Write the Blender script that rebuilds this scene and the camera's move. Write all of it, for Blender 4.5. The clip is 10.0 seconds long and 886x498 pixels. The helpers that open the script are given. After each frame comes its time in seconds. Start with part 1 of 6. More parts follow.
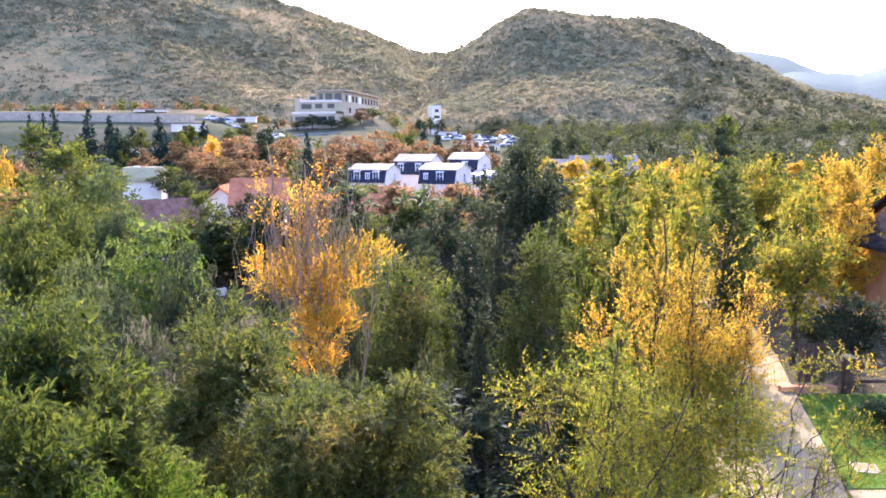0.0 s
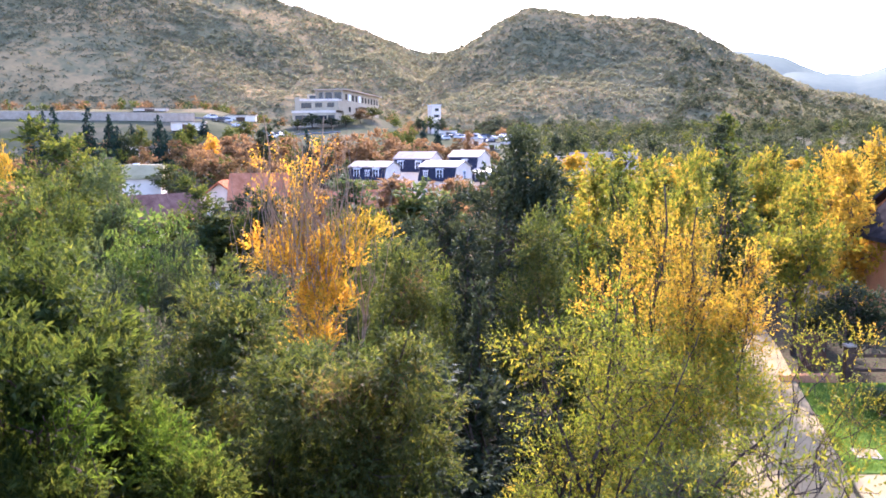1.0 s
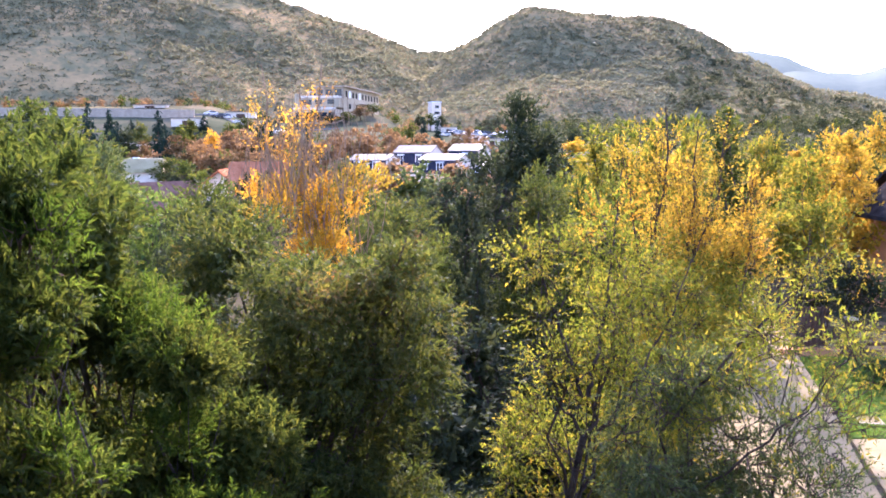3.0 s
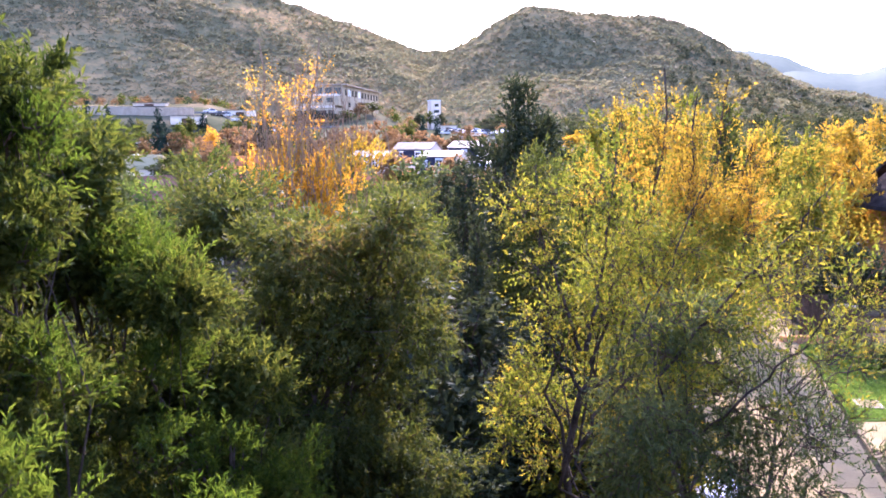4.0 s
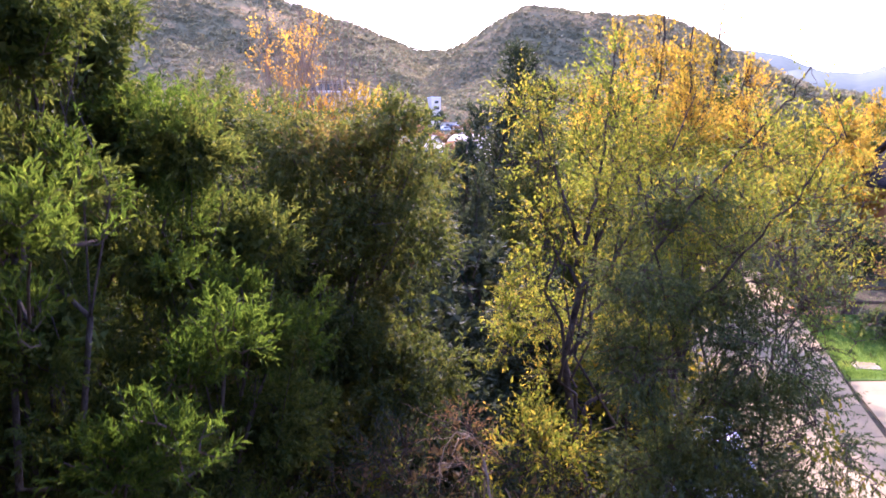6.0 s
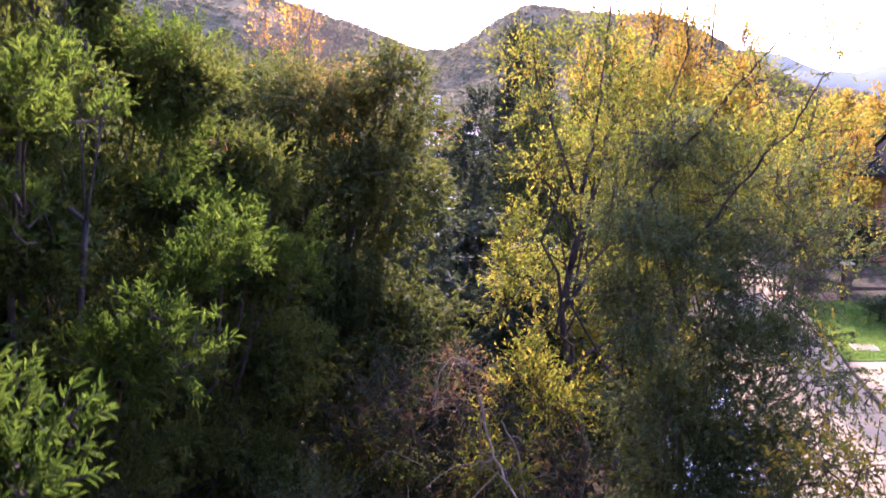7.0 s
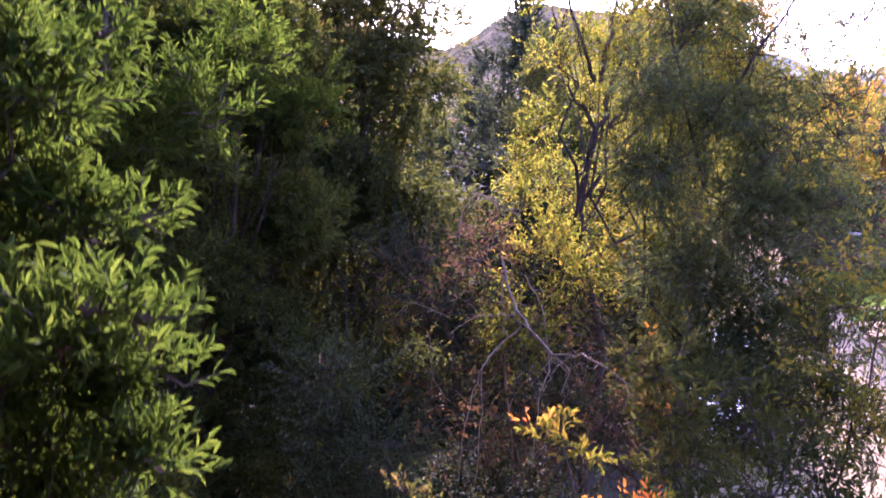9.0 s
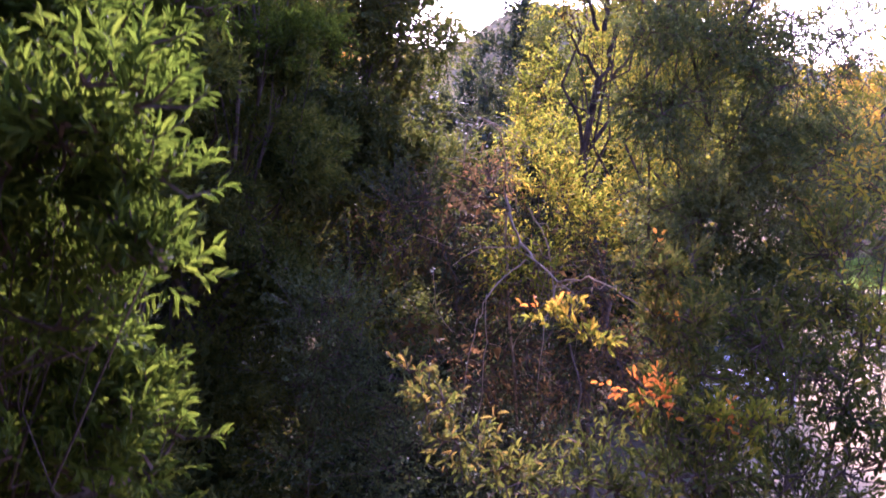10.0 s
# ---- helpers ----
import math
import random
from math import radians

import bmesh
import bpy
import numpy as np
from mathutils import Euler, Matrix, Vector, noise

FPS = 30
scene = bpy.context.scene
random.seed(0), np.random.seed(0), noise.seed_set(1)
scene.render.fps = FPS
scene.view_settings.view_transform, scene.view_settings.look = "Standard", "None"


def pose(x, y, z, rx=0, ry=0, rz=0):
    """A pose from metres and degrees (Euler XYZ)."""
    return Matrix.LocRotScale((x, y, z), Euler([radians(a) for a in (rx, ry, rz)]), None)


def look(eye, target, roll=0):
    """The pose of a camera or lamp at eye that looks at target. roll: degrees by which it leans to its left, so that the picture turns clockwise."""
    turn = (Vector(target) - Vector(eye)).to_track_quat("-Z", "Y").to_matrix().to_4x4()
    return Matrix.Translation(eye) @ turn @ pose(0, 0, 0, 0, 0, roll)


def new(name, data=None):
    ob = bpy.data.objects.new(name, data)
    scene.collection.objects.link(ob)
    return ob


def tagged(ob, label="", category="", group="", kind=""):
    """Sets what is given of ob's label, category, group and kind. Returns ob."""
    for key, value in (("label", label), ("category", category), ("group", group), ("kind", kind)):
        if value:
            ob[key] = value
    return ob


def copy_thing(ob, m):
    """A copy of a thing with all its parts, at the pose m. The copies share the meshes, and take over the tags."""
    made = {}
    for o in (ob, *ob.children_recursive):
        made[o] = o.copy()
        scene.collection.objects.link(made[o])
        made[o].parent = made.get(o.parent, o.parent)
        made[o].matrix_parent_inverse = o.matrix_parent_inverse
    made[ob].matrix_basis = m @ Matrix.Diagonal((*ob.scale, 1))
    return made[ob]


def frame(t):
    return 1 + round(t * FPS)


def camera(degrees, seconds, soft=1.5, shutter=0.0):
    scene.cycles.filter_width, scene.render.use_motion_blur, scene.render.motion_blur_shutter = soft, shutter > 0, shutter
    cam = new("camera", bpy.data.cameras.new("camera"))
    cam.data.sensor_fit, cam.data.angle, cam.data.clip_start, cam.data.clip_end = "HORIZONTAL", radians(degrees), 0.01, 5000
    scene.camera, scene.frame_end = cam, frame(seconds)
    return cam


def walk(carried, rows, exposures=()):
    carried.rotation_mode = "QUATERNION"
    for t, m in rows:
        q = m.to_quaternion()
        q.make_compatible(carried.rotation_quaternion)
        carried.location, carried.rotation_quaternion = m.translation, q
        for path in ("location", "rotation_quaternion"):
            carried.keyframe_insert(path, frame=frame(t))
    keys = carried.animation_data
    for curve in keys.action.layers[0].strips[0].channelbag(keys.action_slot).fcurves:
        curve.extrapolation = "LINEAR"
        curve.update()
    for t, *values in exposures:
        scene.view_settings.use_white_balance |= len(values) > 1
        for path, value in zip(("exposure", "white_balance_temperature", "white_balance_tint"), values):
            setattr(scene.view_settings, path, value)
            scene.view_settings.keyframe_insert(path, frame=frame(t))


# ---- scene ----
cam = camera(58.0, 10.0, 1.7, 0.5)
PATH = [
    (0, (0.099, 0.056, 10.231), (0.098, 2.039, 9.970), -0.27),
    (0.5, (0.116, 0.096, 9.973), (0.115, 2.079, 9.713), -0.26),
    (1, (0.131, 0.125, 9.721), (0.130, 2.108, 9.461), -0.28),
    (1.5, (0.135, 0.120, 9.460), (0.133, 2.103, 9.200), -0.29),
    (2, (0.136, 0.114, 9.173), (0.134, 2.097, 8.913), -0.30),
    (3.5, (0.172, 0.136, 8.389), (0.170, 2.119, 8.128), -0.32),
    (4, (0.184, 0.134, 8.127), (0.183, 2.116, 7.866), -0.29),
    (4.5, (0.174, 0.114, 7.866), (0.174, 2.097, 7.605), -0.30),
    (5, (0.164, 0.030, 7.582), (0.163, 2.013, 7.320), -0.28),
    (5.5, (0.145, -0.096, 7.295), (0.144, 1.886, 7.033), -0.28),
    (7, (0.188, -0.293, 6.473), (0.187, 1.690, 6.211), -0.33),
    (7.5, (0.185, -0.291, 6.162), (0.184, 1.692, 5.900), -0.28),
    (8, (0.135, -0.299, 5.849), (0.134, 1.684, 5.588), -0.32),
    (8.5, (0.043, -0.316, 5.539), (0.040, 1.667, 5.279), -0.33),
    (9, (0.006, -0.305, 5.240), (0.004, 1.678, 4.979), -0.28),
    (9.5, (-0.024, -0.310, 4.963), (-0.023, 1.672, 4.701), -0.28),
    (10, (-0.031, -0.310, 4.699), (-0.031, 1.673, 4.438), -0.28),
]
EXPOSURES = [
    (0, 2.36, 5000, 38), (3.5, 2.36, 5000, 42), (5.5, 2.36, 4950, 52), (7.5, 2.5, 4950, 66), (10, 2.8, 4950, 76),
]
walk(cam, [(t, look(eye, target, roll)) for t, eye, target, roll in PATH], EXPOSURES)

# ---- world, sun, exposure ----
SUN_EL, SUN_AZ = radians(28.0), radians(5.0)
world = bpy.data.worlds.new("sky")
scene.world = world
world.use_nodes = True
wn = world.node_tree.nodes
sky = wn.new("ShaderNodeTexSky")
sky.sky_type, sky.sun_disc = "NISHITA", False
sky.sun_elevation, sky.sun_rotation = SUN_EL, SUN_AZ
sky.air_density, sky.dust_density, sky.ozone_density = 1.2, 2.5, 1.0
world.node_tree.links.new(sky.outputs[0], wn["Background"].inputs[0])
wn["Background"].inputs[1].default_value = 0.15
sun_data = bpy.data.lights.new("sun", "SUN")
sun_data.energy, sun_data.angle, sun_data.color = 4.6, radians(0.6), (1.0, 0.84, 0.58)
sun = new("sun", sun_data)
sun.matrix_world = look((0, 0, 60), (-math.sin(SUN_AZ) * math.cos(SUN_EL), -math.cos(SUN_AZ) * math.cos(SUN_EL), 60 - math.sin(SUN_EL)))


# ---- materials ----
def material(name):
    m = bpy.data.materials.new(name)
    m.use_nodes = True
    return m, m.node_tree.nodes, m.node_tree.links, m.node_tree.nodes["Principled BSDF"]


def ramp(nodes, stops):
    r = nodes.new("ShaderNodeValToRGB")
    e = r.color_ramp.elements
    while len(e) < len(stops):
        e.new(0.5)
    for el, (p, c) in zip(e, stops):
        el.position, el.color = p, (*c, 1)
    return r


def noise_tex(nodes, links, scale, detail=4.0, rough=0.55, coord="Object"):
    tc = nodes.new("ShaderNodeTexCoord")
    n = nodes.new("ShaderNodeTexNoise")
    n.inputs["Scale"].default_value, n.inputs["Detail"].default_value, n.inputs["Roughness"].default_value = scale, detail, rough
    links.new(tc.outputs[coord], n.inputs["Vector"])
    return n


def surface(name, dark, light, scale=3.0, fine=40.0, rough=0.8, bump=0.3, metal=0.0, spread=(0.35, 0.65)):
    """A mottled surface with a large and a fine variation and a little relief."""
    m, nodes, links, bsdf = material(name)
    a, b = noise_tex(nodes, links, scale), noise_tex(nodes, links, fine, 6)
    mix = nodes.new("ShaderNodeMath")
    mix.operation = "MULTIPLY_ADD"
    mix.inputs[1].default_value = 0.35
    links.new(b.outputs["Fac"], mix.inputs[0])
    half = nodes.new("ShaderNodeMath")
    half.operation = "MULTIPLY"
    half.inputs[1].default_value = 0.65
    links.new(a.outputs["Fac"], half.inputs[0])
    links.new(half.outputs[0], mix.inputs[2])
    r = ramp(nodes, [(spread[0], dark), (spread[1], light)])
    links.new(mix.outputs[0], r.inputs[0])
    links.new(r.outputs[0], bsdf.inputs["Base Color"])
    bsdf.inputs["Roughness"].default_value, bsdf.inputs["Metallic"].default_value = rough, metal
    bsdf.inputs["Specular IOR Level"].default_value = 0.5 if rough < 0.5 else 0.08 if rough < 0.8 else 0.0
    bp = nodes.new("ShaderNodeBump")
    bp.inputs["Strength"].default_value, bp.inputs["Distance"].default_value = bump, 0.02
    links.new(b.outputs["Fac"], bp.inputs["Height"])
    links.new(bp.outputs[0], bsdf.inputs["Normal"])
    return m


def leaf_material(name, stops, clear=0.38, gloss=0.72, patch=0.8, tint=(1.35, 1.25, 0.65)):
    """Leaves: each its own shade, larger patches of one shade, light that shines through."""
    m, nodes, links, bsdf = material(name)
    geo = nodes.new("ShaderNodeNewGeometry")
    n = noise_tex(nodes, links, patch, 2)
    add = nodes.new("ShaderNodeMath")
    add.operation = "MULTIPLY_ADD"
    add.inputs[1].default_value = 0.55
    links.new(geo.outputs["Random Per Island"], add.inputs[0])
    sub = nodes.new("ShaderNodeMath")
    sub.operation = "MULTIPLY_ADD"
    sub.inputs[1].default_value, sub.inputs[2].default_value = 1.3, -0.42
    links.new(n.outputs["Fac"], sub.inputs[0])
    links.new(sub.outputs[0], add.inputs[2])
    r = ramp(nodes, stops)
    links.new(add.outputs[0], r.inputs[0])
    links.new(r.outputs[0], bsdf.inputs["Base Color"])
    bsdf.inputs["Roughness"].default_value = gloss
    bsdf.inputs["Specular IOR Level"].default_value = 0.035
    glow = nodes.new("ShaderNodeBsdfTranslucent")
    warm = nodes.new("ShaderNodeMix")
    warm.data_type, warm.blend_type = "RGBA", "MULTIPLY"
    warm.inputs["Factor"].default_value = 1.0
    warm.inputs["B"].default_value = (*tint, 1)
    links.new(r.outputs[0], warm.inputs["A"])
    links.new(warm.outputs["Result"], glow.inputs["Color"])
    mix = nodes.new("ShaderNodeMixShader")
    mix.inputs[0].default_value = clear
    links.new(bsdf.outputs[0], mix.inputs[1])
    links.new(glow.outputs[0], mix.inputs[2])
    links.new(mix.outputs[0], nodes["Material Output"].inputs["Surface"])
    return m


LEAF = {
    "green": leaf_material("green_leaves", [(0.1, (0.030, 0.048, 0.015)), (0.5, (0.066, 0.087, 0.022)), (0.9, (0.135, 0.142, 0.032))], 0.43, tint=(1.5, 1.4, 0.48)),
    "bright": leaf_material("bright_green_leaves", [(0.1, (0.030, 0.054, 0.011)), (0.5, (0.058, 0.088, 0.016)), (0.9, (0.112, 0.142, 0.025))], 0.5, tint=(1.45, 1.45, 0.4)),
    "olive": leaf_material("olive_leaves", [(0.1, (0.034, 0.050, 0.017)), (0.5, (0.072, 0.088, 0.025)), (0.8, (0.125, 0.124, 0.034)), (0.97, (0.19, 0.13, 0.050))], 0.42, tint=(1.4, 1.35, 0.5)),
    # dark foliage; also the colour that stands in for shade below and between crowns
    "dark": leaf_material("dark_and_shade_leaves", [(0.1, (0.022, 0.034, 0.020)), (0.6, (0.048, 0.061, 0.031)), (0.95, (0.082, 0.09, 0.045))], 0.3),
    "willow": leaf_material("willow_leaves", [(0.1, (0.05, 0.085, 0.022)), (0.5, (0.09, 0.135, 0.034)), (0.9, (0.15, 0.19, 0.048))], 0.42, tint=(1.4, 1.3, 0.5)),
    "grey": leaf_material("grey_green_leaves", [(0.1, (0.045, 0.068, 0.028)), (0.5, (0.078, 0.105, 0.04)), (0.9, (0.13, 0.15, 0.055))], 0.36),
    "fresh": leaf_material("fresh_green_leaves", [(0.1, (0.08, 0.115, 0.018)), (0.5, (0.145, 0.17, 0.024)), (0.8, (0.26, 0.23, 0.03)), (0.97, (0.42, 0.29, 0.035))], 0.5, tint=(1.35, 1.2, 0.4)),
    "lime": leaf_material("yellow_green_leaves", [(0.1, (0.075, 0.105, 0.018)), (0.45, (0.15, 0.165, 0.024)), (0.75, (0.27, 0.225, 0.028)), (0.97, (0.42, 0.26, 0.025))], 0.48, tint=(1.3, 1.15, 0.4)),
    "gold": leaf_material("golden_leaves", [(0.05, (0.16, 0.145, 0.022)), (0.4, (0.31, 0.235, 0.025)), (0.75, (0.46, 0.295, 0.026)), (0.97, (0.50, 0.25, 0.024))], 0.5, tint=(1.2, 1.05, 0.4)),
    "orange": leaf_material("orange_leaves", [(0.05, (0.45, 0.215, 0.022)), (0.5, (0.58, 0.345, 0.026)), (0.95, (0.66, 0.45, 0.032))], 0.52, tint=(1.2, 1.02, 0.4)),
    "amber": leaf_material("amber_leaves", [(0.05, (0.42, 0.11, 0.02)), (0.5, (0.56, 0.20, 0.03)), (0.95, (0.60, 0.34, 0.04))], 0.5, tint=(1.15, 1.0, 0.5)),
    "sage": leaf_material("sage_green_leaves", [(0.1, (0.045, 0.068, 0.028)), (0.5, (0.08, 0.105, 0.042)), (0.9, (0.145, 0.16, 0.059))], 0.42, tint=(1.4, 1.3, 0.5)),
    "rust": leaf_material("rust_leaves", [(0.05, (0.17, 0.115, 0.055)), (0.5, (0.25, 0.155, 0.07)), (0.95, (0.34, 0.2, 0.082))], 0.4, tint=(1.1, 1.0, 0.8)),
    "spur": leaf_material("spur_leaves", [(0.1, (0.05, 0.062, 0.036)), (0.5, (0.085, 0.095, 0.055)), (0.9, (0.135, 0.13, 0.075))], 0.3, patch=0.05),
    "brown": leaf_material("brown_leaves", [(0.05, (0.07, 0.05, 0.025)), (0.5, (0.14, 0.10, 0.04)), (0.95, (0.24, 0.13, 0.05))], 0.35, tint=(1.1, 1.0, 0.8)),
    "conifer": leaf_material("conifer_needles", [(0.1, (0.012, 0.028, 0.022)), (0.9, (0.035, 0.06, 0.04))], 0.15),
    # scrub is paler than its leaves, to stand in for haze over the hills
    "scrub": leaf_material("scrub_leaves", [(0.1, (0.145, 0.148, 0.088)), (0.55, (0.185, 0.178, 0.102)), (0.95, (0.25, 0.215, 0.118))], 0.32, patch=0.02, tint=(1.1, 1.05, 0.85)),
}
BARK = surface("bark", (0.035, 0.028, 0.022), (0.13, 0.10, 0.075), 6, 60, 0.9, 0.8)
PALE_BARK = surface("pale_bark", (0.16, 0.11, 0.065), (0.36, 0.26, 0.16), 5, 50, 0.85, 0.6)
TWIG_BARK = surface("twig_bark", (0.05, 0.038, 0.026), (0.14, 0.10, 0.07), 8, 60, 0.8, 0.4)
WHITE_WALL = surface("white_render", (0.68, 0.57, 0.43), (0.82, 0.71, 0.56), 0.6, 14, 0.85, 0.15)
NAVY = surface("navy_shingle", (0.018, 0.018, 0.03), (0.04, 0.04, 0.058), 2, 30, 0.6, 0.4)
GREY_ROOF = surface("grey_roof", (0.17, 0.14, 0.11), (0.27, 0.225, 0.18), 1, 20, 0.6, 0.3)
PALE_ROOF = surface("pale_roof", (0.29, 0.235, 0.18), (0.41, 0.34, 0.265), 1, 20, 0.6, 0.3)
TERRACOTTA = surface("terracotta_tile", (0.34, 0.12, 0.05), (0.56, 0.23, 0.11), 1.5, 18, 0.8, 0.6)
BROWN_ROOF = surface("brown_tile", (0.14, 0.07, 0.05), (0.27, 0.15, 0.10), 1.5, 18, 0.8, 0.6)
DARK_ROOF = surface("dark_shingle", (0.022, 0.019, 0.018), (0.05, 0.043, 0.04), 1.5, 22, 0.95, 0.3)
ORANGE_WALL = surface("ochre_render", (0.42, 0.19, 0.08), (0.60, 0.30, 0.14), 1, 18, 0.85, 0.3)
CONCRETE = surface("concrete", (0.34, 0.265, 0.18), (0.50, 0.40, 0.285), 0.8, 20, 0.85, 0.25)
BEIGE = surface("beige_concrete", (0.40, 0.32, 0.2), (0.53, 0.435, 0.285), 0.15, 3, 0.85, 0.2)
PATH_SLAB = surface("path_slab", (0.235, 0.178, 0.088), (0.33, 0.255, 0.132), 0.8, 20, 0.85, 0.25)
PAVING = surface("pale_paving", (0.205, 0.158, 0.078), (0.30, 0.232, 0.118), 0.7, 25, 0.8, 0.35)
TIMBER = surface("dark_timber", (0.05, 0.03, 0.02), (0.14, 0.085, 0.05), 3, 40, 0.75, 0.5)
WHITE_PAINT = surface("white_paint", (0.76, 0.76, 0.74), (0.84, 0.84, 0.82), 2, 30, 0.4, 0.05)
CAR_WHITE = surface("white_car_paint", (0.62, 0.59, 0.54), (0.68, 0.65, 0.60), 2, 30, 0.2, 0.0)
RUBBER = surface("rubber", (0.012, 0.012, 0.012), (0.03, 0.03, 0.03), 4, 60, 0.8, 0.3)
CAR_DARK = surface("dark_car_paint", (0.03, 0.03, 0.035), (0.05, 0.05, 0.055), 2, 30, 0.25, 0.0)
STEEL = surface("steel", (0.35, 0.35, 0.36), (0.5, 0.5, 0.5), 3, 60, 0.35, 0.1, 0.9)
ROAD_GREY = surface("road_asphalt", (0.16, 0.155, 0.15), (0.26, 0.25, 0.23), 0.3, 8, 0.85, 0.3)
GRASS = leaf_material("grass_blades", [(0.1, (0.08, 0.14, 0.025)), (0.6, (0.15, 0.23, 0.04)), (0.95, (0.24, 0.28, 0.06))], 0.45)
LAWN = surface("lawn_turf", (0.07, 0.12, 0.02), (0.14, 0.20, 0.035), 1.2, 40, 0.85, 0.8)


def glass_material():
    m, nodes, links, bsdf = material("dark_glass")
    bsdf.inputs["Base Color"].default_value = (0.02, 0.025, 0.03, 1)
    bsdf.inputs["Roughness"].default_value = 0.06
    n = noise_tex(nodes, links, 3)
    bp = nodes.new("ShaderNodeBump")
    bp.inputs["Strength"].default_value, bp.inputs["Distance"].default_value = 0.05, 0.01
    links.new(n.outputs["Fac"], bp.inputs["Height"])
    links.new(bp.outputs[0], bsdf.inputs["Normal"])
    return m


GLASS = glass_material()


def ground_material():
    """Leaf litter and dark soil in the valley; dry grass, bare earth and scrub on the slopes."""
    m, nodes, links, bsdf = material("ground_soil")
    tc = nodes.new("ShaderNodeTexCoord")
    big, mid, fine = noise_tex(nodes, links, 0.006, 5, 0.6), noise_tex(nodes, links, 0.05, 6, 0.65), noise_tex(nodes, links, 6, 5)
    soil = ramp(nodes, [(0.35, (0.04, 0.035, 0.022)), (0.5, (0.085, 0.065, 0.04)), (0.65, (0.06, 0.075, 0.03))])
    links.new(fine.outputs["Fac"], soil.inputs[0])
    # slope tones are lifted a little in place of haze
    dry = ramp(nodes, [(0.40, (0.175, 0.155, 0.075)), (0.47, (0.23, 0.185, 0.086)), (0.53, (0.335, 0.23, 0.1)), (0.62, (0.43, 0.28, 0.118))])
    blend = nodes.new("ShaderNodeMath")
    blend.operation = "MULTIPLY_ADD"
    blend.inputs[1].default_value = 0.5
    half = nodes.new("ShaderNodeMath")
    half.operation = "MULTIPLY"
    half.inputs[1].default_value = 0.5
    links.new(big.outputs["Fac"], half.inputs[0])
    links.new(mid.outputs["Fac"], blend.inputs[0])
    links.new(half.outputs[0], blend.inputs[2])
    links.new(blend.outputs[0], dry.inputs[0])
    field = ramp(nodes, [(0.35, (0.062, 0.068, 0.036)), (0.5, (0.09, 0.09, 0.05)), (0.65, (0.14, 0.12, 0.075))])
    links.new(mid.outputs["Fac"], field.inputs[0])
    sep = nodes.new("ShaderNodeSeparateXYZ")
    links.new(tc.outputs["Object"], sep.inputs[0])
    up = nodes.new("ShaderNodeMapRange")
    up.inputs["From Min"].default_value, up.inputs["From Max"].default_value = 20.0, 30.0
    links.new(sep.outputs["Z"], up.inputs["Value"])
    mix = nodes.new("ShaderNodeMix")
    mix.data_type = "RGBA"
    links.new(up.outputs[0], mix.inputs["Factor"])
    low = nodes.new("ShaderNodeMapRange")
    low.inputs["From Min"].default_value, low.inputs["From Max"].default_value = 1.5, 6.0
    links.new(sep.outputs["Z"], low.inputs["Value"])
    mix0 = nodes.new("ShaderNodeMix")
    mix0.data_type = "RGBA"
    links.new(low.outputs[0], mix0.inputs["Factor"])
    links.new(soil.outputs[0], mix0.inputs["A"])
    links.new(field.outputs[0], mix0.inputs["B"])
    links.new(mix0.outputs["Result"], mix.inputs["A"])
    links.new(dry.outputs[0], mix.inputs["B"])
    links.new(mix.outputs["Result"], bsdf.inputs["Base Color"])
    bsdf.inputs["Roughness"].default_value = 0.95
    bsdf.inputs["Specular IOR Level"].default_value = 0.0
    bp = nodes.new("ShaderNodeBump")
    bp.inputs["Strength"].default_value, bp.inputs["Distance"].default_value = 0.6, 0.05
    links.new(fine.outputs["Fac"], bp.inputs["Height"])
    links.new(bp.outputs[0], bsdf.inputs["Normal"])
    return m


# ---- mesh helpers ----
def mesh_of(name, verts, faces, mat, smooth=False):
    """A mesh from an array of corners and an array of triangles or quads, or a list of such arrays."""
    me = bpy.data.meshes.new(name)
    groups = [np.asarray(f, np.int32) for f in (faces if isinstance(faces, list) else [faces])]
    groups = [f for f in groups if len(f)]
    v = np.asarray(verts, np.float32)
    me.vertices.add(len(v))
    me.vertices.foreach_set("co", v.ravel())
    loops = np.concatenate([f.ravel() for f in groups])
    sizes = np.concatenate([np.full(len(f), f.shape[1], np.int32) for f in groups])
    me.loops.add(len(loops))
    me.loops.foreach_set("vertex_index", loops)
    me.polygons.add(len(sizes))
    me.polygons.foreach_set("loop_start", np.r_[0, np.cumsum(sizes)[:-1]].astype(np.int32))
    me.polygons.foreach_set("use_smooth", np.full(len(sizes), smooth))
    me.update(calc_edges=True)
    me.materials.append(mat)
    return me


def holder(name, m, label, category, group=""):
    ob = new(name)
    ob.matrix_world = m
    return tagged(ob, label, category, group)


def part(name, data, mat, parent, label="", place=None):
    """One mesh object under a thing or a part; data is a bmesh or a finished mesh."""
    if isinstance(data, bmesh.types.BMesh):
        me = bpy.data.meshes.new(name)
        data.to_mesh(me)
        data.free()
        me.materials.append(mat)
    else:
        me = data
    ob = new(name, me)
    ob.parent = parent
    if place is not None:
        ob.matrix_basis = place
    return tagged(ob, label)


def box(size, at=(0, 0, 0), bevel=0.02, bm=None):
    bm = bm or bmesh.new()
    made = bmesh.ops.create_cube(bm, size=1.0, matrix=Matrix.Translation(at) @ Matrix.Diagonal((*size, 1)))["verts"]
    if bevel:
        edges = list({e for v in made for e in v.link_edges})
        bmesh.ops.bevel(bm, geom=edges, offset=bevel, segments=1, affect="EDGES")
    return bm


